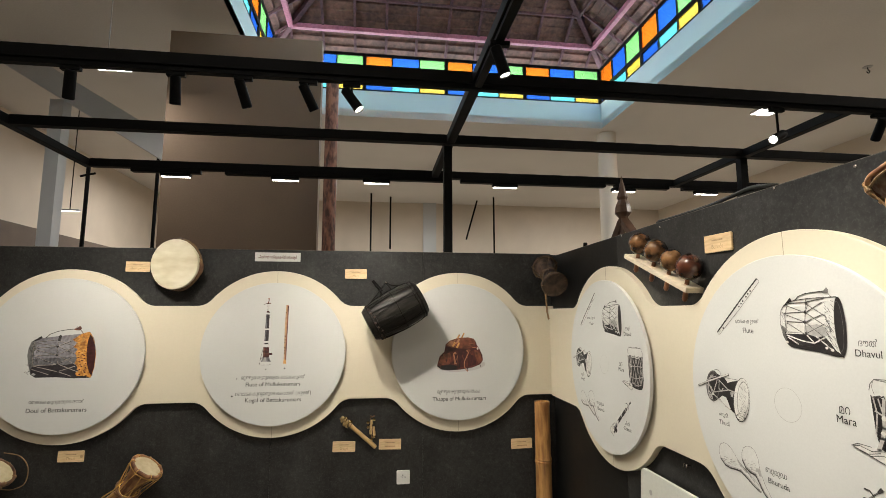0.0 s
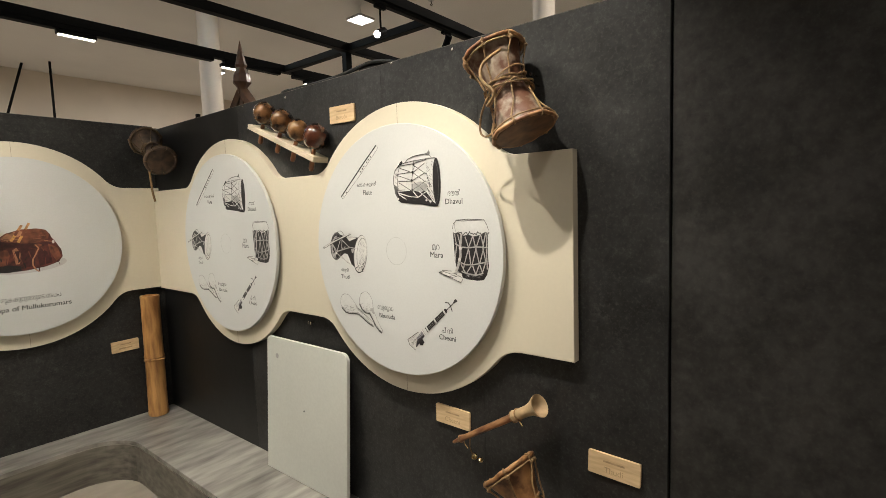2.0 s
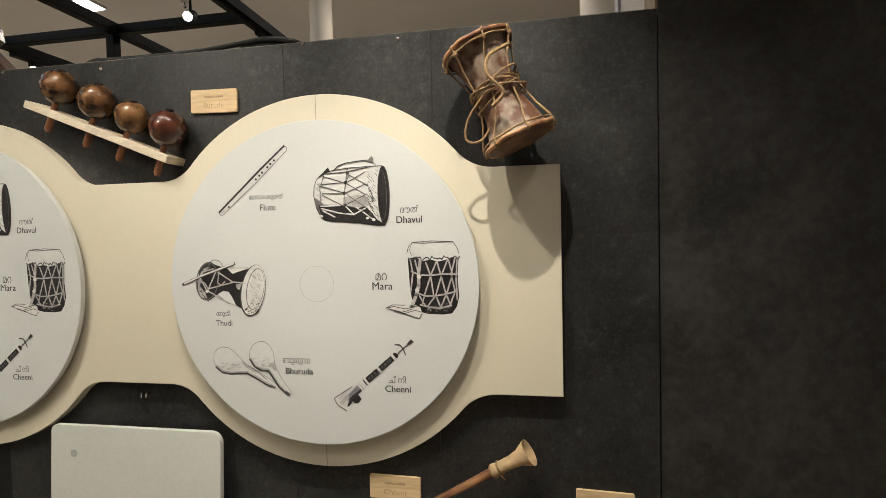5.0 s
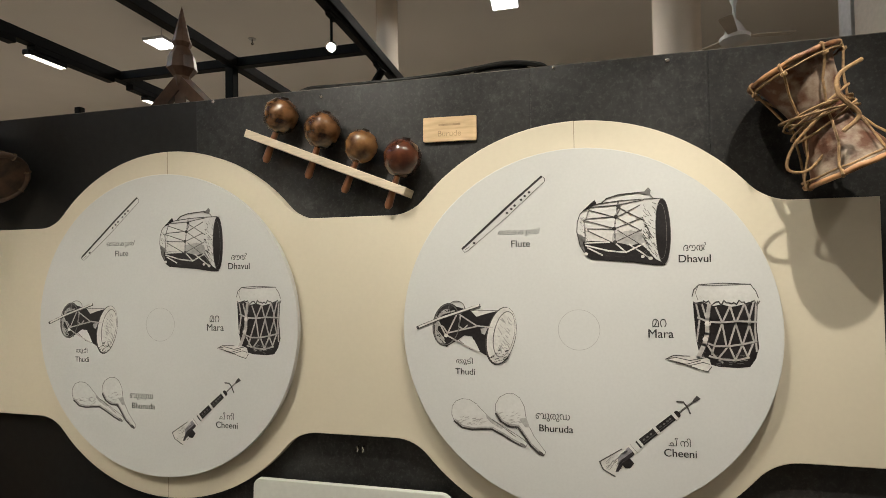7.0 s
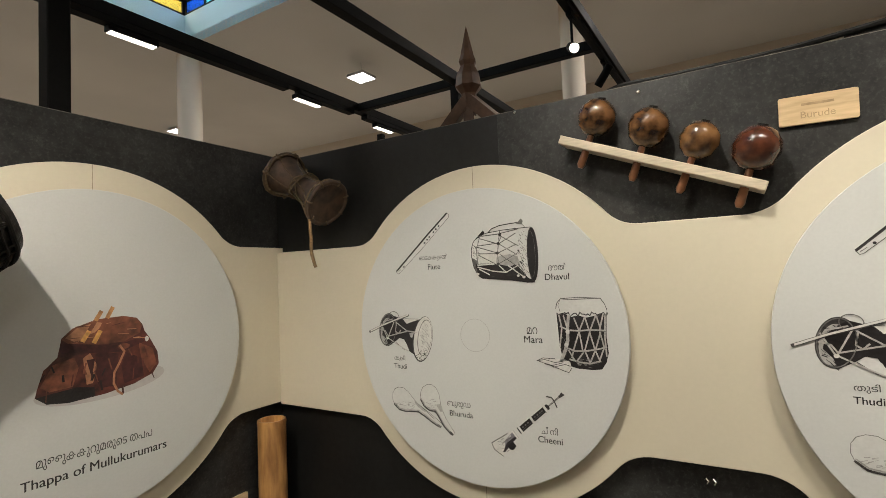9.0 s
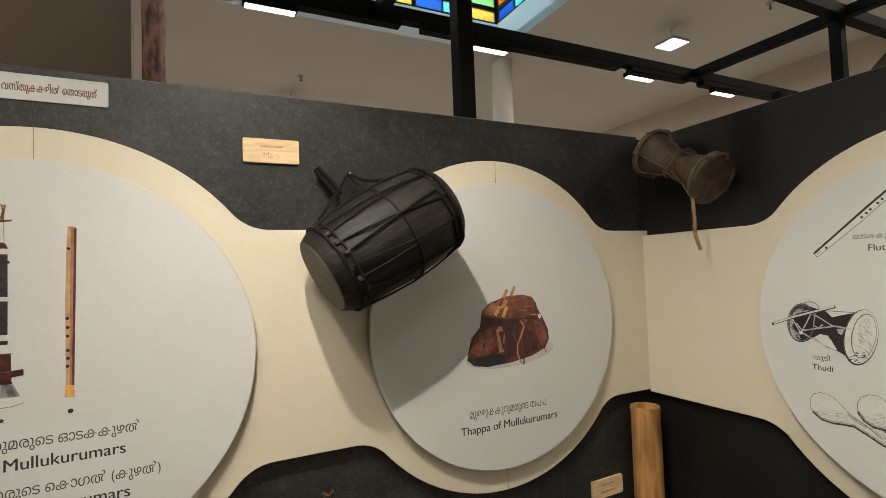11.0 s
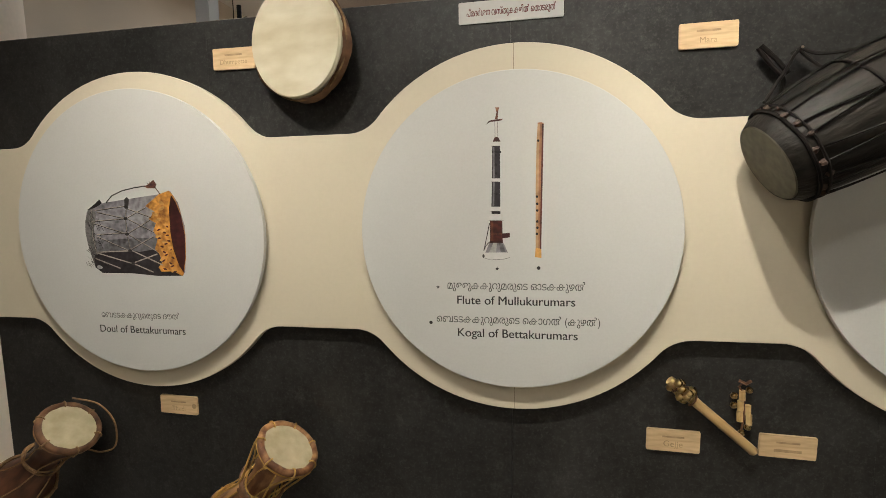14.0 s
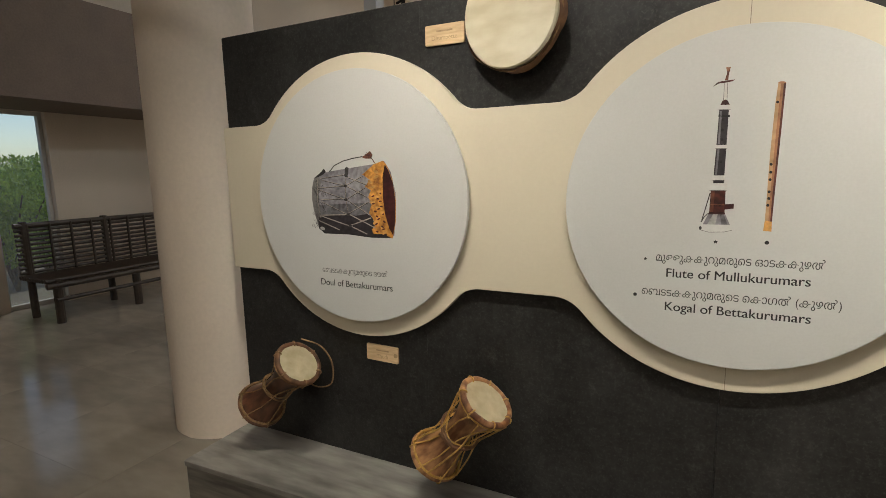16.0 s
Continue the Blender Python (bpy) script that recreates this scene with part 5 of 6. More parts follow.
hourglass_drum((-0.120, -2.665, 1.627), (-0.108, -2.562, 1.858), 0.090, 0.088, 0.048, wood_painted, hide_brown, rope_tan, "worn red and grey hourglass drum with rawhide rims tied with cord", 7, 20, 0.0055, rim_mat=wood_tan, loops=6, seed=1.0, flare=0.86)
dangle = thing("cord_loop", on_b(-2.545, 1.70, 0.0), "loose loop of tan cord hanging from the hourglass drum", "cord")
part("loop", tube(curve([(0.06, 0.05, 0.17), (0.03, 0.02, 0.165), (0.0, -0.02, 0.15), (-0.01, -0.06, 0.14), (0.005, -0.075, 0.14), (0.03, -0.07, 0.145), (0.055, -0.04, 0.15)]), 0.003, 7), rope_tan, dangle, smooth=True)
part("bow", tube(curve([(0.10, 0.13, 0.20), (0.055, 0.10, 0.215), (0.05, 0.06, 0.22), (0.085, 0.02, 0.215), (0.06, -0.01, 0.21)]), 0.0042, 7), rope_tan, dangle, smooth=True)

hourglass_drum((-0.125, -0.405, 1.730), (-0.105, -0.165, 1.868), 0.082, 0.084, 0.040, shaded_hide, shaded_hide, shaded_cord, "dark brown hourglass drum hung in the corner of the walls", 7, 0, 0.009, loops=4, seed=4.0)
strap = thing("hanging_strap", on_b(-0.37, 1.66, 0.0), "flat tan strap hanging below the corner drum", "strap")
part("strip", tube(curve([(-0.01, 0.10, 0.17), (-0.005, 0.03, 0.175), (-0.004, -0.05, 0.17), (-0.008, -0.10, 0.165), (0.004, -0.15, 0.16)]), 0.006, 5), rope_tan, strap)

hourglass_drum((-3.615, -0.15, 0.430), (-3.368, -0.172, 0.664), 0.098, 0.094, 0.046, wood_brown, hide_aged, rope_tan, "dark red-brown hourglass drum with pale hide head by the pillar", 6, 10, 0.0105, hide_brown, 3, 7.0, hide_brown)
loop_ = thing("cord_loop", on_a(-3.30, 0.62, 0.0), "thin loop of cord hanging beside the wall drum", "cord")
part("loop", tube(curve([(-0.06, 0.14, 0.16), (0.01, 0.11, 0.13), (0.045, 0.04, 0.11), (0.03, -0.05, 0.10), (-0.04, -0.085, 0.09), (-0.10, -0.08, 0.09)]), 0.003, 6), rope_tan, loop_, smooth=True)

tan_drum = hourglass_drum((-2.790, -0.14, 0.395), (-2.580, -0.165, 0.655), 0.095, 0.095, 0.045, wood_tan, hide_aged, rope_gold, "tan wooden hourglass drum with white head and golden cords", 7, 25, 0.011, wood_tan, 3, 9.0, wood_tan)
hourglass_drum((-0.150, -2.790, 0.470), (-0.135, -2.600, 0.672), 0.085, 0.085, 0.031, hide_amber, hide_amber, rope_tan, "light brown hide-wrapped hourglass drum tied with pale cord", 6, 35, 0.007, loops=6, seed=12.0)

span = 0.335
for k, (g0, g1, z0, z1) in enumerate(((2.2, 4.6, 0.44, 0.52), (0.4, 2.9, 0.54, 0.47), (3.6, 5.9, 0.50, 0.56))):
    pts = [(0.068 * math.cos(g0 + (g1 - g0) * f), 0.068 * math.sin(g0 + (g1 - g0) * f), span * (z0 + (z1 - z0) * f)) for f in (j / 8 for j in range(9))]
    part("leather_strap", tube(pts, 0.0075, 6), hide_brown, tan_drum, "brown leather strap round the waist", smooth=True)
for k in range(5):
    g = 1.3 * k + 0.4
    pts = [(0.098 * math.cos(g), 0.098 * math.sin(g), 0.02), (0.088 * math.cos(g + 0.15), 0.088 * math.sin(g + 0.15), span * 0.28), (0.074 * math.cos(g + 0.35), 0.074 * math.sin(g + 0.35), span * 0.5), (0.086 * math.cos(g + 0.2), 0.086 * math.sin(g + 0.2), span * 0.74), (0.099 * math.cos(g + 0.1), 0.099 * math.sin(g + 0.1), span - 0.02)]
    part("loose_cord", tube(curve(pts, 4), 0.0032, 6), rope_gold, tan_drum, smooth=True)

# white frame drum
m, length = axis_pose((-2.518, -0.02, 1.866), (-2.534, -0.094, 1.864))
t = thing("frame_drum", m, "round white hide frame drum hung on the black wall", "drum")
part("shell", lathe([(0.138, 0.0), (0.153, 0.004), (0.156, length - 0.01), (0.152, length)], 56, 0.02), hide_brown, t, smooth=True)
part("head", lathe([(0.159, length - 0.028), (0.161, length - 0.006), (0.156, length + 0.001), (0.12, length + 0.003), (0, length + 0.004)], 64, 0.012, 3), hide_white, t, "creased cream hide head", smooth=True)
for k in range(24):
    g = 2 * math.pi * k / 24
    part("lace", tube([(0.162 * math.cos(g), 0.162 * math.sin(g), length - 0.02), (0.162 * math.cos(g + 0.08), 0.162 * math.sin(g + 0.08), length * 0.5), (0.148 * math.cos(g + 0.13), 0.148 * math.sin(g + 0.13), 0.004)], 0.003, 5), hide_brown, t)
part("skirt", lathe([(0.1625, length - 0.012), (0.165, length - 0.03), (0.167, length - 0.044), (0.1615, length - 0.05)], 90, 0.09, 8.0), hide_brown, t, "ragged hide edge", smooth=True)
part("rim_cord", tube(wave_ring(0.165, length - 0.026, 0.004, 0.004, seed=5), 0.0035, 6), rope_tan, t)

# black barrel drum
m, length = axis_pose((-1.298, -0.165, 1.470), (-0.955, -0.150, 1.662), 0)
t = thing("barrel_drum", m, "black roped wooden barrel drum hung slantwise over the wall", "drum")
prof = [(0.100, 0.0), (0.112, 0.02), (0.124, length * 0.25), (0.132, length * 0.5), (0.131, length * 0.75), (0.122, length - 0.025), (0.108, length - 0.004), (0.09, length)]
part("shell", lathe(prof, 48, 0.02), black_wood, t, smooth=True)
part("head", lathe([(0, -0.003), (0.08, -0.003), (0.096, -0.002), (0.0985, 0.002)], 48), green_hide, t, "dull olive hide head", smooth=True)
part("head", lathe([(0, length + 0.002), (0.08, length + 0.002), (0.094, length - 0.001)], 48), green_hide, t, "dull olive hide head", smooth=True)


def barrel_r(z):
    for (ra, za), (rb, zb) in zip(prof, prof[1:]):
        if za <= z <= zb:
            return ra + (rb - ra) * (z - za) / (zb - za)
    return prof[-1][0]


brown_tie = material("dark_brown_hide_tie", (0.05, 0.028, 0.018), 0.7, 0.3, 40, 12, 0.4)
for k in range(22):
    g0 = 2 * math.pi * k / 22
    g1 = g0 + (0.30 if k % 2 else -0.12) + 0.06 * math.sin(k * 1.7)
    pts = [((barrel_r(z) + 0.0045 + 0.002 * math.sin(f * 3.14)) * math.cos(g0 + (g1 - g0) * f), (barrel_r(z) + 0.0045 + 0.002 * math.sin(f * 3.14)) * math.sin(g0 + (g1 - g0) * f), z) for f, z in ((j / 8, 0.035 + (length - 0.065) * j / 8) for j in range(9))]
    part("lace", tube(pts, 0.0026, 6), black_rope, t)
    part("tie", lathe([(0, -0.011), (0.006, -0.007), (0.0085, 0.0), (0.005, 0.008), (0, 0.012)], 8, 0.4, k), brown_tie, t).location = (pts[0][0], pts[0][1], 0.05 + 0.008 * math.sin(k * 2.1))
for z, r in ((0.035, 0.0045), (0.055, 0.0035), (length * 0.55, 0.0035), (length - 0.05, 0.004), (length - 0.03, 0.0055)):
    part("hoop", tube(wave_ring(barrel_r(z) + 0.005, z, 0.004, 0.003, seed=z * 9), r, 6), black_rope, t, smooth=True)
sling = thing("rope_sling", on_a(-1.19, 1.72, 0.0), "dark twisted rope sling holding the drum to steel pins", "rope")
part("rope", tube(curve([(-0.10, -0.10, 0.11), (-0.035, -0.015, 0.06), (0.002, 0.035, 0.04), (0.04, 0.02, 0.06), (0.10, 0.018, 0.09), (0.16, 0.03, 0.13)]), 0.0045, 7), black_rope, sling, smooth=True)
part("rope", tube(curve([(0.002, 0.035, 0.04), (0.04, -0.01, 0.06), (0.07, -0.05, 0.10)]), 0.0045, 7), black_rope, sling, smooth=True)
part("rope", tube(curve([(-0.09, 0.05, 0.03), (-0.06, 0.01, 0.03), (-0.03, -0.03, 0.035), (-0.035, -0.07, 0.04)]), 0.0065, 7), black_rope, sling, smooth=True)
part("rope", tube(curve([(-0.085, 0.055, 0.035), (-0.045, 0.015, 0.035), (-0.02, -0.02, 0.04)]), 0.006, 7), black_rope, sling, smooth=True)
part("pin", tube([(0.002, 0.038, 0.0), (0.002, 0.04, 0.055)], 0.004, 8), metal, sling)

# gourd rattles on a slanted shelf
shelf = thing("rattle_shelf", on_b(0, 0, 0), "narrow pale timber shelf fixed slantwise to the wall", "shelf")
sa, sb = Vector((1.218, 1.824, 0)), Vector((1.683, 1.637, 0))
d = (sb - sa).normalized()
n = Vector((-d.y, d.x, 0))
bar = slab([tuple((sa - n * 0.012).xy), tuple((sb - n * 0.012).xy), tuple((sb + n * 0.010).xy), tuple((sa + n * 0.010).xy)], 0.001, 0.075, 0.002)
part("board", bar, pale_timber, shelf)
for i, (y, z) in enumerate(((-1.314, 1.870), (-1.440, 1.820), (-1.553, 1.768), (-1.668, 1.729))):
    r = (0.050, 0.051, 0.046, 0.052)[i]
    base = Vector((-0.045, y, z))
    f = ((-y) - sa.x) / (sb.x - sa.x)
    t = thing("gourd_rattle", Matrix.Translation(base) @ ON_B @ Matrix.Rotation(radians((-90 - 22, -90 - 20, -90 - 23, -90 - 18)[i] + 90), 4, "Z"), "polished brown gourd rattle with a wooden handle through the shelf", "rattle", "gourd rattles on the shelf")
    g = lathe([(0, -r), (r * 0.45, -r * 0.92), (r * 0.8, -r * 0.62), (r, -r * 0.05), (r * 0.93, r * 0.42), (r * 0.62, r * 0.82), (r * 0.25, r * 0.99), (0, r)], 36, 0.03, i)
    o = part("gourd", g, gourds[i], t, smooth=True)
    o.matrix_basis = Matrix.Rotation(radians(-90), 4, "X")
    cap = part("cap", lathe([(0, r * 0.97), (r * 0.22, r * 0.97), (r * 0.2, r * 1.07), (0, r * 1.09)], 14, 0.1), black_rope, t, "black resin cap")
    cap.matrix_basis = Matrix.Rotation(radians(-78), 4, "X")
    part("handle", tube([(0, -r * 0.9, 0.0), (0, -r - 0.04, 0.0), (0.0, -r - 0.078, 0.0), (0.0, -r - 0.088, 0.0)], 0.011, 10, taper=lambda f: 0.75 + 0.4 * f if f < 0.9 else 0.6), handle_wood, t, smooth=True)

# oboe on the short wall
m, length = axis_pose((-0.035, -2.322, 0.632), (-0.072, -2.668, 0.852))
t = thing("wooden_oboe", m, "slim brown wooden oboe with a flared pale bell on the wall", "oboe")
part("tube", lathe([(0, 0), (0.005, 0.0), (0.008, 0.03), (0.0125, 0.045), (0.0095, 0.06), (0.0115, length * 0.72), (0.013, length * 0.76), (0.013, length * 0.84)], 24), wood_tan, t, smooth=True)
part("bell", lathe([(0.0165, length * 0.735), (0.0185, length * 0.75), (0.016, length * 0.78), (0.0165, length * 0.88), (0.020, length * 0.935), (0.033, length), (0.034, length + 0.004), (0.029, length + 0.002), (0.016, length * 0.95), (0, length * 0.92)], 32), material("pale_turned_wood", (0.48, 0.34, 0.19), 0.45, 0.2, 40, 9, 0.1), t, "pale flared bell", smooth=True)
for z in (length * 0.74, length * 0.79, length * 0.10):
    part("ring", tube(wave_ring(0.0165 if z > 0.2 else 0.0105, z, 0.0005, 0.002, seed=z), 0.003, 6), rope_tan, t)
for k in range(6):
    part("finger_hole", lathe([(0, 0), (0.003, 0), (0.003, 0.001), (0, 0.001)], 8), socket_dark, t).location = (0.0, 0.0105, length * (0.25 + 0.07 * k))
for z in (0.05, length * 0.77):
    part("wire_clip", tube([(0, 0.0, z), (0.0, -0.02, z), (0.0, -0.035, z + 0.004)], 0.0018, 6), brass, t)
charm = thing("brass_charm", on_b(-2.40, 0.60, 0.0), "small brass charm on a cord below the oboe", "charm")
part("cord", tube([(-0.012, 0.06, 0.03), (-0.016, 0.03, 0.028), (-0.008, 0.008, 0.026)], 0.0022, 6), rope_tan, charm)
part("leaf", lathe([(0, -0.012), (0.010, -0.006), (0.012, 0.002), (0.005, 0.012), (0, 0.014)], 10, 0.15), brass, charm).location = (0.0, 0.0, 0.024)
part("leaf", lathe([(0, -0.01), (0.008, -0.004), (0.009, 0.002), (0, 0.012)], 10, 0.15), brass, charm).location = (0.022, -0.008, 0.02)

# bell stick and anklet
m, length = axis_pose((-1.468, -0.030, 0.876), (-1.240, -0.034, 0.680))
t = thing("bell_stick", m, "pale bamboo stick with a cluster of small brass bells", "bell stick")
part("stick", lathe([(0, 0), (0.013, 0), (0.015, 0.012), (0.0135, 0.02), (0.0135, length * 0.6), (0.0148, length * 0.62), (0.0135, length * 0.64), (0.0135, length - 0.006), (0.010, length), (0, length)], 18), bamboo_pale, t, smooth=True)
for k in range(22):
    g, z = random.uniform(0, 6.28), random.uniform(0.012, 0.085)
    r = random.uniform(0.020, 0.034)
    part("bell", lathe([(0, -0.012), (0.010, -0.008), (0.0135, 0.0), (0.010, 0.008), (0, 0.012)], 10), brass, t, smooth=True).matrix_basis = Matrix.Translation((r * math.cos(g), r * math.sin(g) * 0.6, z))
part("binding", tube([(0.018 * math.cos(k * 0.7), 0.018 * math.sin(k * 0.7), 0.018 + k * 0.0016) for k in range(44)], 0.003, 6), hide_brown, t)
part("pin", tube([(0.016, 0, length * 0.75), (0.026, 0, length * 0.75)], 0.004, 8), metal, t)

t = thing("bell_anklet", on_a(-1.268, 0.81, 0.002), "hanging anklet of bamboo beads and small brass bells", "anklet")
for u, v in ((-0.007, -0.004), (-0.008, -0.036), (0.012, -0.016), (0.016, -0.044), (-0.004, 0.026)):
    part("bead", tube([(u, v + 0.014, 0.012), (u + 0.001, v - 0.014, 0.012)], 0.0085, 8), bamboo_pale, t)
for u, v in ((-0.025, 0.024), (-0.025, -0.004), (0.014, 0.042), (0.014, -0.066), (-0.002, -0.084)):
    part("bell", lathe([(0, -0.010), (0.007, -0.007), (0.010, 0.0), (0.007, 0.007), (0, 0.010)], 12), brass, t, smooth=True).location = (u, v, 0.013)
part("cord", tube([(0.0, 0.062, 0.006), (-0.012, 0.05, 0.01), (0.0, 0.03, 0.012), (0.004, -0.03, 0.013), (-0.002, -0.075, 0.012)], 0.003, 6), hide_brown, t)
part("tassel", tube([(-0.012, 0.066, 0.006), (0.004, 0.06, 0.014), (0.018, 0.068, 0.01)], 0.005, 6), hide_brown, t)

# bamboo section in the corner
t = thing("bamboo_section", pose(-0.122, -0.085, STEP), "upright section of thick dry bamboo standing on the platform", "bamboo")
part("culm", lathe([(0, 0.0), (0.054, 0.0), (0.058, 0.012), (0.054, 0.03), (0.053, 0.33), (0.0585, 0.345), (0.0505, 0.352), (0.057, 0.36), (0.052, 0.38), (0.051, 0.71), (0.053, 0.727), (0.051, 0.735), (0.044, 0.735), (0.042, 0.66), (0, 0.66)], 36, 0.02), bamboo_skin, t, smooth=True)

# ---- on top of the short wall: finial, cables ----
gable_wood = material("varnished_gable_wood", (0.13, 0.068, 0.04), 0.4, 0.25, 30, 6, 0.1)
t = thing("roof_finial", pose(0.13, -0.842, 0.0), "carved brown wooden gable finial standing behind the partition", "finial")
part("spire", lathe([(0, 2.02), (0.022, 2.06), (0.027, 2.09), (0.048, 2.115), (0.042, 2.155), (0.025, 2.19), (0.032, 2.205), (0.025, 2.225), (0.014, 2.275), (0.0, 2.335)], 8), gable_wood, t)
part("stem", block(-0.012, 0.012, -0.02, 0.02, 0.0, 2.05, 0.002), gable_wood, t)
for s in (-1, 1):
    part("bargeboard", tube([(0, s * 0.005, 2.07), (0, s * 0.18, 1.90), (0, s * 0.5, 1.60)], 0.028, 4), gable_wood, t)
part("gable", slab([(-0.4, 1.66), (0.4, 1.66), (0.0, 2.03)], -0.006, 0.006), pale_timber, t).matrix_basis = Matrix(((0, 0, 1, 0), (1, 0, 0, 0), (0, 1, 0, 0), (0, 0, 0, 1)))
rubber = material("black_cable", (0.012, 0.012, 0.012), 0.5, 0.1)
cable = thing("cable", pose(0, 0, 0), "black power cable lying loosely on top of the partition", "cable")
part("run", tube(curve([(0.05, -1.30, TOP_B + 0.006), (0.022, -1.37, TOP_B + 0.012), (0.02, -1.45, TOP_B + 0.010), (0.022, -1.62, TOP_B + 0.010), (0.02, -1.75, TOP_B + 0.012), (0.018, -1.86, TOP_B + 0.020), (0.012, -1.95, TOP_B + 0.024), (0.015, -2.03, TOP_B + 0.012), (0.05, -2.05, TOP_B + 0.006)]), 0.0075, 8), rubber, cable, smooth=True)
part("coil", tube([(0.04 + 0.02 * math.cos(k * 0.5), -1.93 + 0.075 * math.sin(k * 0.5), TOP_B + 0.008 + 0.0004 * k) for k in range(22)], 0.005, 6), rubber, cable, smooth=True)
part("end", tube([(0.05, -1.0, TOP_B + 0.004), (0.05, -1.3, TOP_B + 0.003)], 0.004, 6), rubber, cable)
for y in (-0.52,):
    part("clip", block(0.03, 0.05, y - 0.012, y + 0.012, TOP_B - 0.003, TOP_B + 0.035, 0.003), steel_black, cable)

# ---- hall: rods, fan, sloping beam ----
for i, (x, y, low_) in enumerate(((-1.4, 12.9, 3.4), (-0.75, 13.3, 3.7), (2.75, 12.9, 3.3), (2.3, 13.5, 4.1))):
    rod = thing("hanging_rod", pose(x, y, 0), "thin dark steel rod hanging from the far ceiling", "rod", "hanging ceiling rods")
    part("bar", tube([(0, 0, CEIL), (0.0 if i < 3 else -0.4, 0, low_)], 0.03, 8), steel_black, rod)
fan_white = material("white_fan_paint", (0.62, 0.62, 0.62), 0.35, 0.05)
fan_dark = material("beige_fan_blade", (0.46, 0.40, 0.33), 0.4, 0.1)
t = thing("ceiling_fan", pose(5.0, -4.14, 0.08), "white ceiling fan on a long rod with beige blades", "ceiling fan")
part("rod", tube([(0, 0, CEIL - 0.08), (0, 0, 4.1)], 0.014, 8), fan_white, t)
part("canopy", lathe([(0, 4.42), (0.03, 4.42), (0.05, 4.34), (0.02, 4.25), (0.02, 4.10)], 20), fan_white, t, smooth=True)
part("motor", lathe([(0.025, 4.10), (0.06, 4.06), (0.12, 3.93), (0.16, 3.90), (0.16, 3.86), (0.08, 3.82), (0, 3.82)], 28), fan_white, t, smooth=True)
for k in range(3):
    b = part("blade", slab(rounded([(0.14, -0.05), (0.62, -0.07), (0.62, 0.07), (0.14, 0.05)], 0.03, 4), -0.004, 0.004), fan_dark, t)
    b.matrix_basis = Matrix.Translation((0, 0, 3.90)) @ Matrix.Rotation(2.094 * k - 1.5, 4, "Z") @ Matrix.Rotation(0.12, 4, "X")
sloped = part("trim", slab([(-7.6, 5.75), (-4.02, 3.58), (-4.02, 3.98), (-7.0, 5.75)], -0.15, 0.15), plaster_white)
sloped.matrix_world = pose(0, 4.5, 0, 90)
tagged(sloped, "white sloping concrete stair beam behind the partition", "beam", kind="structure")
tagged(part("trim", block(-6.12, -5.93, 4.4, 4.6, 0.0, 4.75), plaster_white), "slim square white post under the sloping beam", "post", kind="structure")
tagged(part("trim", block(-4.95, -4.80, 5.9, 6.05, 0.0, CEIL), plaster_white), "slim square white post in the hall", "post", kind="structure")
for i, (x, y, z0) in enumerate(((-5.45, 4.3, 2.6), (-4.75, 4.9, 2.3))):
    rod = thing("hanging_rod", pose(x, y, 0), "dark steel rod with a small cross arm in the hall", "rod", "hanging ceiling rods")
    part("bar", tube([(0, 0, 0.0), (0, 0, 3.75 + 0.3 * i)], 0.028, 8), steel_black, rod)
    part("arm", tube([(-0.1, 0, 3.55 + 0.3 * i), (0.1, 0, 3.6 + 0.3 * i)], 0.016, 6), steel_black, rod)
t = thing("wall_batten_light", pose(-6.55, 5.9, 3.33), "short lit LED batten on a thin arm in the hall", "lamp")
part("housing", block(-0.16, 0.16, -0.03, 0.03, 0.0, 0.03, 0.004), lamp_body, t)
part("diffuser", block(-0.15, 0.15, -0.025, 0.025, -0.005, -0.0005), led_strip, t)
part("arm", tube([(0, 0, 0.03), (0, 0, CEIL - 3.33)], 0.008, 6), steel_black, t)

for x, y in ((0.35, 8.7), (6.6, 3.16)):
    t = thing("ceiling_hook", pose(x, y, CEIL), "dark steel fan hook in a stained patch of the ceiling", "ceiling hook", "ceiling hooks")
    part("plate", lathe([(0, -0.012), (0.06, -0.012), (0.07, -0.001), (0, -0.001)], 16), lamp_body, t)
    part("hook", tube(curve([(0, 0, -0.01), (0.0, 0, -0.05), (0.03, 0, -0.08), (0.0, 0, -0.11), (-0.03, 0, -0.085)]), 0.008, 6), steel_black, t)

# ---- beyond the pillar: bench, window, greenery ----
bench_wood = material("dark_bamboo", (0.034, 0.024, 0.017), 0.45, 0.4, 30, 6, 0.2, second=(0.018, 0.012, 0.008))
bench = thing("bamboo_bench", pose(-7.72, 0, 0), "long dark bamboo bench with a slatted backrest by the window", "bench")
for y in (0.98, 1.75, 2.55):
    part("rear_leg", tube([(-0.22, y, 0.0), (-0.24, y, 0.98)], 0.035, 10), bench_wood, bench)
    part("front_leg", tube([(0.24, y, 0.0), (0.24, y, 0.44)], 0.040, 10), bench_wood, bench)
    part("side_rail", tube([(-0.23, y, 0.40), (0.26, y, 0.40)], 0.028, 8), bench_wood, bench)
for k in range(11):
    z = 0.47 + 0.047 * k
    part("back_slat", tube([(-0.225 - 0.01 * k / 11, 0.9, z), (-0.225 - 0.01 * k / 11, 2.7, z)], 0.016 if k < 10 else 0.028, 8), bench_wood, bench)
for k in range(10):
    x = -0.2 + 0.05 * k
    part("seat_slat", tube([(x, 0.88, 0.43), (x, 2.72, 0.43)], 0.022, 8), bench_wood, bench)
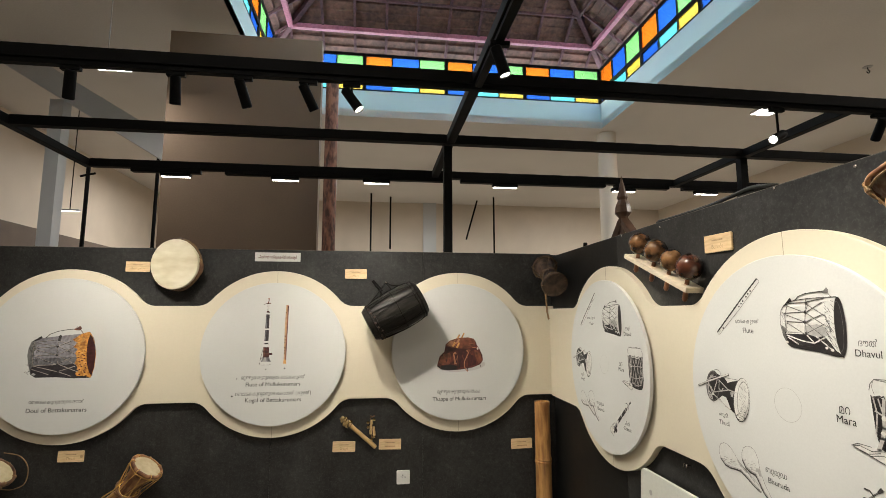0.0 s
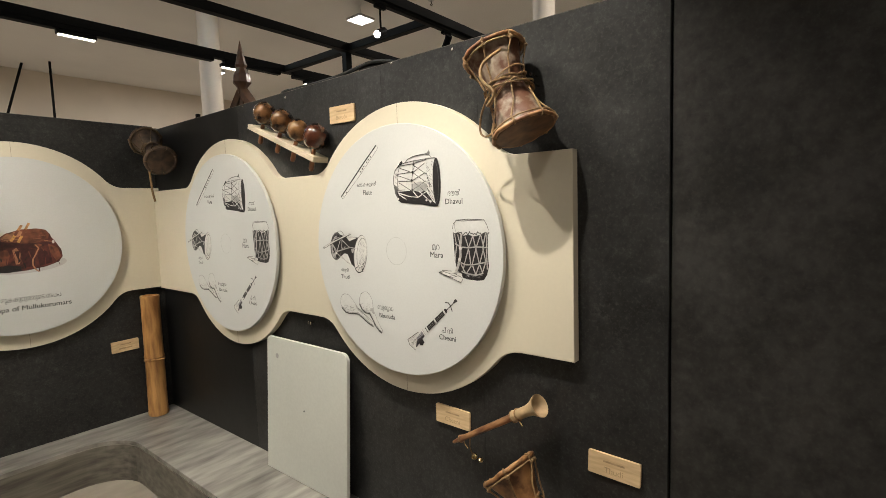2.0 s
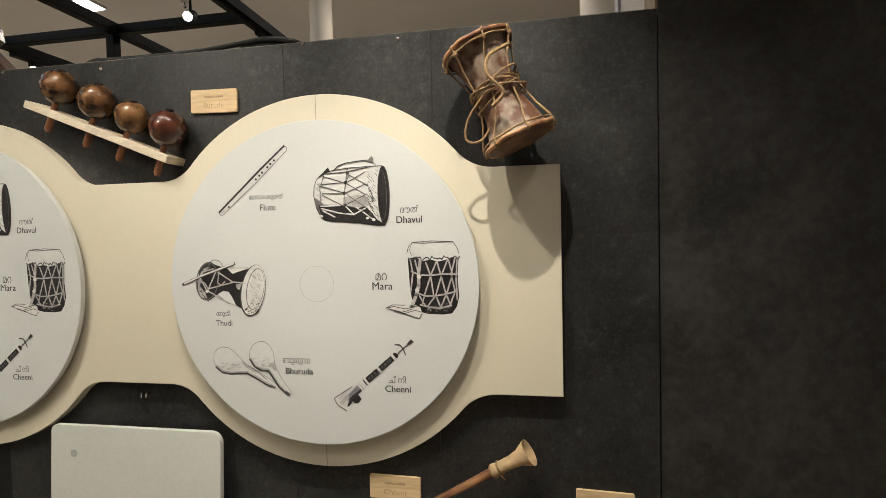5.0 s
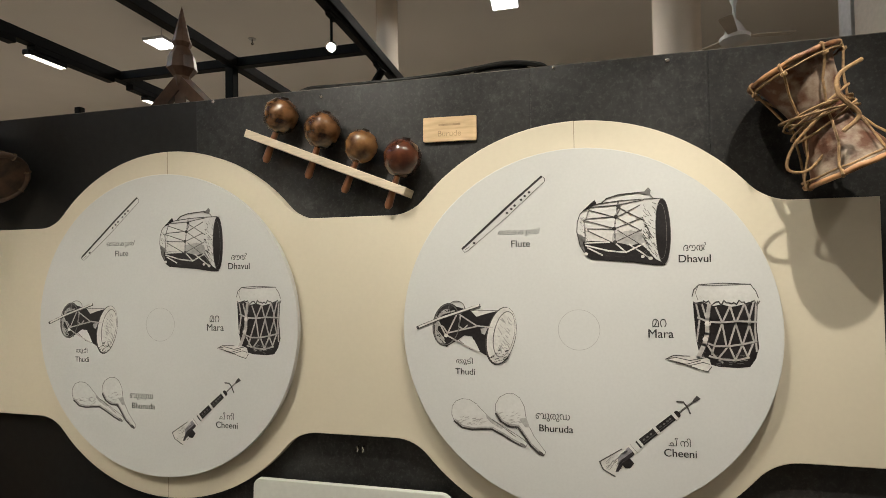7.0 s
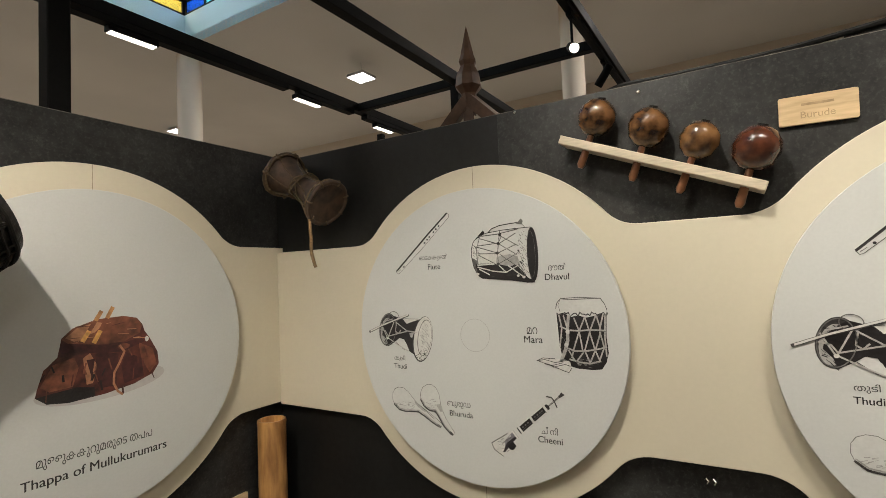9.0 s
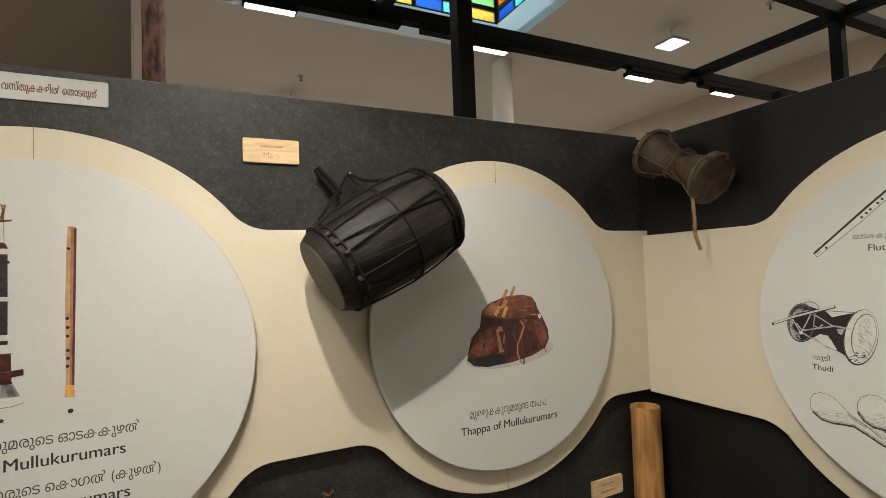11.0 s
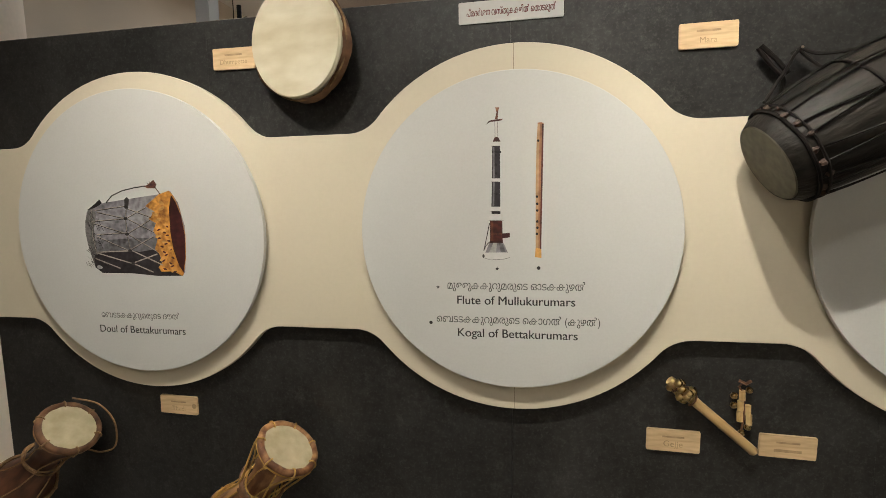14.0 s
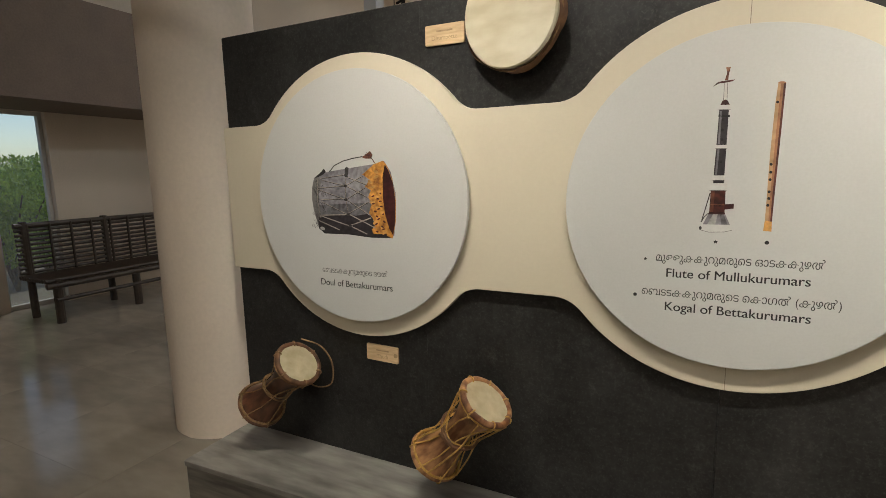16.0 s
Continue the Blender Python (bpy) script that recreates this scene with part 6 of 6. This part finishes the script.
part("front_rail", tube([(0.27, 0.88, 0.38), (0.27, 2.72, 0.38)], 0.03, 8), bench_wood, bench)
part("low_rail", tube([(0.27, 0.95, 0.24), (0.27, 2.7, 0.24)], 0.02, 8), bench_wood, bench)
for k in range(9):
    part("back_upright", tube([(-0.21, 1.0 + 0.2 * k, 0.45), (-0.215, 1.0 + 0.2 * k, 0.95)], 0.014, 8), bench_wood, bench)

frame_grey = material("window_frame_paint", (0.5, 0.49, 0.46), 0.5, 0.05)
window = thing("window_1", pose(-8.5, 0, 0), "floor-length window with slim pale frame on greenery", "window", kind="structure")
for y0, y1, z0, z1 in ((0.96, 1.52, 0.0, 0.05), (0.96, 1.52, 2.08, 2.12), (1.48, 1.52, 0.05, 2.08), (0.96, 1.0, 0.05, 2.08)):
    part("window_frame", block(-0.03, 0.03, y0, y1, z0, z1, 0.003), frame_grey, window)
clear = tinted_glass("clear_glass", (0.97, 0.98, 0.97))
clear.node_tree.nodes["Mix Shader"].inputs["Fac"].default_value = 0.04
for y0, y1 in ((1.0, 1.48),):
    pane = part("pane", block(-0.003, 0.003, y0, y1, 0.05, 2.08), clear, window)
    pane.visible_shadow = False
tagged(part("wall_lintel", block(-8.4, -7.4, -8.0, 14.0, 2.12, 3.1), material("dark_bulkhead_paint", (0.16, 0.12, 0.095), 0.7, 0.1)), "brown boarded bulkhead over the bench", "bulkhead", kind="structure")

leaf_mat = material("garden_leaf", (0.34, 0.50, 0.08), 0.6, 0.35, 30, 4, 0.1, second=(0.10, 0.19, 0.025))
soil = material("garden_soil", (0.16, 0.12, 0.07), 0.9, 0.3, 20, 2, 0.3)
bark = material("garden_bark", (0.12, 0.09, 0.06), 0.8, 0.3, 30, 6, 0.4)
tagged(part("ground", block(-60, 60, -60, 60, -0.35, -0.21), soil), "brown earth ground round the building", "ground", kind="structure")
for i, (x, y, h) in enumerate(((-10.7, 2.0, 1.55), (-11.3, 2.7, 1.75), (-10.9, 1.2, 1.45), (-12.2, 3.1, 1.9))):
    t = thing("shrub", pose(x, y, -0.21), "leafy green garden shrub outside the window", "shrub", "shrubs outside the window")
    bm = bmesh.new()
    for k in range(7):
        g = 2 * math.pi * k / 7 + i
        tube([(0, 0, 0), (0.15 * math.cos(g), 0.15 * math.sin(g), h * 0.45), (0.5 * math.cos(g), 0.5 * math.sin(g), h * 0.9)], 0.025, 6, bm=bm, taper=lambda f: 1 - 0.7 * f)
    part("trunk", bm, bark, t)
    bm = bmesh.new()
    for k in range(3200):
        g, f = random.uniform(0, 6.283), random.random() ** 0.5
        rr = 0.75 * f * (0.7 + 0.5 * noise.noise((math.cos(g) * 2 + i, math.sin(g) * 2, 1.0)))
        z = h * (0.25 + 0.8 * random.random())
        c = Vector((rr * math.cos(g), rr * math.sin(g), z))
        q = Euler((random.uniform(0, 6.28), random.uniform(0, 6.28), random.uniform(0, 6.28))).to_matrix()
        s = random.uniform(0.03, 0.07)
        bm.faces.new([bm.verts.new(c + q @ Vector(p) * s) for p in ((-1, 0, 0), (0, -0.35, 0.1), (1, 0, 0), (0, 0.35, 0.1))])
    tagged(part("crown", bm, leaf_mat, t), kind="stuff")

# ---- beyond the tall end panel: the pitched-roof picture display ----
slat_wood = material("light_teak_slat", (0.44, 0.26, 0.13), 0.45, 0.2, 30, 6, 0.08, stretch=(1, 0.3, 3))
mount_white = material("white_mount_board", (0.66, 0.64, 0.60), 0.5, 0.04)
print_brown = material("brown_relief_print", (0.30, 0.115, 0.045), 0.5, 0.35, 14, 5, 0.1, second=(0.17, 0.055, 0.02))
grey_render = material("grey_display_paint", (0.20, 0.195, 0.185), 0.6, 0.15, 40, 2, 0.1)
ledge_dark = material("dark_brown_ledge", (0.13, 0.112, 0.093), 0.4, 0.2, 30, 3, 0.08)
tagged(part("wall_display", block(3.62, 3.75, -7.5, -3.2, 0.0, 2.23), grey_render), "grey painted display wall with a black top edge", "wall", kind="structure")
tagged(part("trim", block(3.58, 3.76, -7.5, -3.2, 2.05, 2.25), steel_black), "black capping along the display wall", "trim", kind="structure")
display = thing("picture_display", pose(3.6, 0, 0), "teak slatted display with a pitched roof frame and brown picture", "display")
edge_dark = material("dark_edge_and_slat_shade", (0.05, 0.02, 0.012), 0.5, 0.2)
sill_paint = material("maroon_sill", (0.07, 0.014, 0.012), 0.4, 0.2)
stand = Matrix(((0, 0, -1, 0), (1, 0, 0, 0), (0, 1, 0, 0), (0, 0, 0, 1)))
for y0, y1 in ((-4.80, -4.45), (-6.30, -5.92), (-3.33, -3.25)):
    for k in range(7):
        z = 0.80 + 0.100 * k
        part("slat", block(-0.05, 0.0, y0, y1, z - 0.026, z + 0.026, 0.003), slat_wood, display)
        # Dark strip stands in for the shade below each slat.
        part("slat_shadow_gap", block(-0.012, 0.0, y0, y1, z - 0.040, z - 0.027), edge_dark, display)
for y0, y1 in ((-5.90, -4.81), (-4.44, -3.35)):
    mid = (y0 + y1) / 2
    part("mount", slab([(y0, 0.87), (y1, 0.87), (y1, 1.47), (mid, 1.93), (y0, 1.47)], 0.0, 0.08), mount_white, display).matrix_basis = stand
    part("picture", block(-0.092, -0.081, y0 + 0.16, y1 - 0.16, 0.985, 1.53, 0.002), print_brown, display, "brown relief print")
    for s in (-1, 1):
        ye = mid + s * 0.72
        part("rafter", tube([(-0.10, ye, 1.42), (-0.10, mid, 2.03)], 0.045, 4), slat_wood, display)
        part("rafter_edge", tube([(-0.14, ye, 1.385), (-0.14, mid, 1.995)], 0.012, 4), edge_dark, display)
        part("rafter_cap", tube([(-0.115, ye, 1.462), (-0.115, mid, 2.072)], 0.014, 4), pale_timber, display)
    part("sill", block(-0.15, 0.0, y0 - 0.10, y1 + 0.10, 0.79, 0.865, 0.004), sill_paint, display, "dark maroon sill")
    part("sill_label", block(-0.16, -0.151, y0 + 0.14, y1 - 0.14, 0.80, 0.86, 0.002), mount_white, display, "white label strip")
    part("under_sill", block(-0.12, 0.0, y0 - 0.04, y1 + 0.04, 0.71, 0.788, 0.004), steel_black, display)
for k, (x, z) in enumerate(((3.50, 0.70), (3.42, 0.55), (3.34, 0.30), (3.30, 0.08))):
    z0 = (0.55, 0.30, 0.08, 0.0)[k]
    tagged(part("plinth_step", block(x, 3.62, -7.5, -3.3, z0, z - 0.012, 0.004), ledge_dark), "dark brown stepped plinth under the picture display", "plinth", "display plinth steps")
    tagged(part("step_nosing", block(x - 0.008, 3.62, -7.5, -3.3, z - 0.012, z, 0.002), grey_render), "thin pale edge of a plinth step", "step edge", "display plinth edges")
spot_light(2.9, -4.9, (3.6, -5.2, 1.2), z=2.75, watts=26, size=70)
part("light_track", block(2.88, 2.92, -7.0, -3.6, 2.752, 2.79, 0.003), steel_black, truss)
part("hanger", tube([(2.9, -4.2, 2.79), (2.9, -4.2, CEIL)], 0.012, 6), steel_black, truss)
part("hanger", tube([(2.9, -6.4, 2.79), (2.9, -6.4, CEIL)], 0.012, 6), steel_black, truss)

# ---- floor tiles that the walk looks across ----
tile_bm = block(-0.3995, 0.3995, -0.3995, 0.3995, 0.0005, 0.003, 0.0004)
tile = part("tile", tile_bm, floor_tile, floor)
tile.location = (-8.0, -1.6, 0)
spots_ = [(-8.0 + 0.8 * i, -1.6 + 0.8 * j) for i in range(5) for j in range(9)] + [(0.7 + 0.8 * i, -6.8 + 0.8 * j) for i in range(4) for j in range(5)]
for x, y in spots_[1:]:
    o = new("tile", tile.data)
    o.parent = floor
    o.location = (x, y, 0)
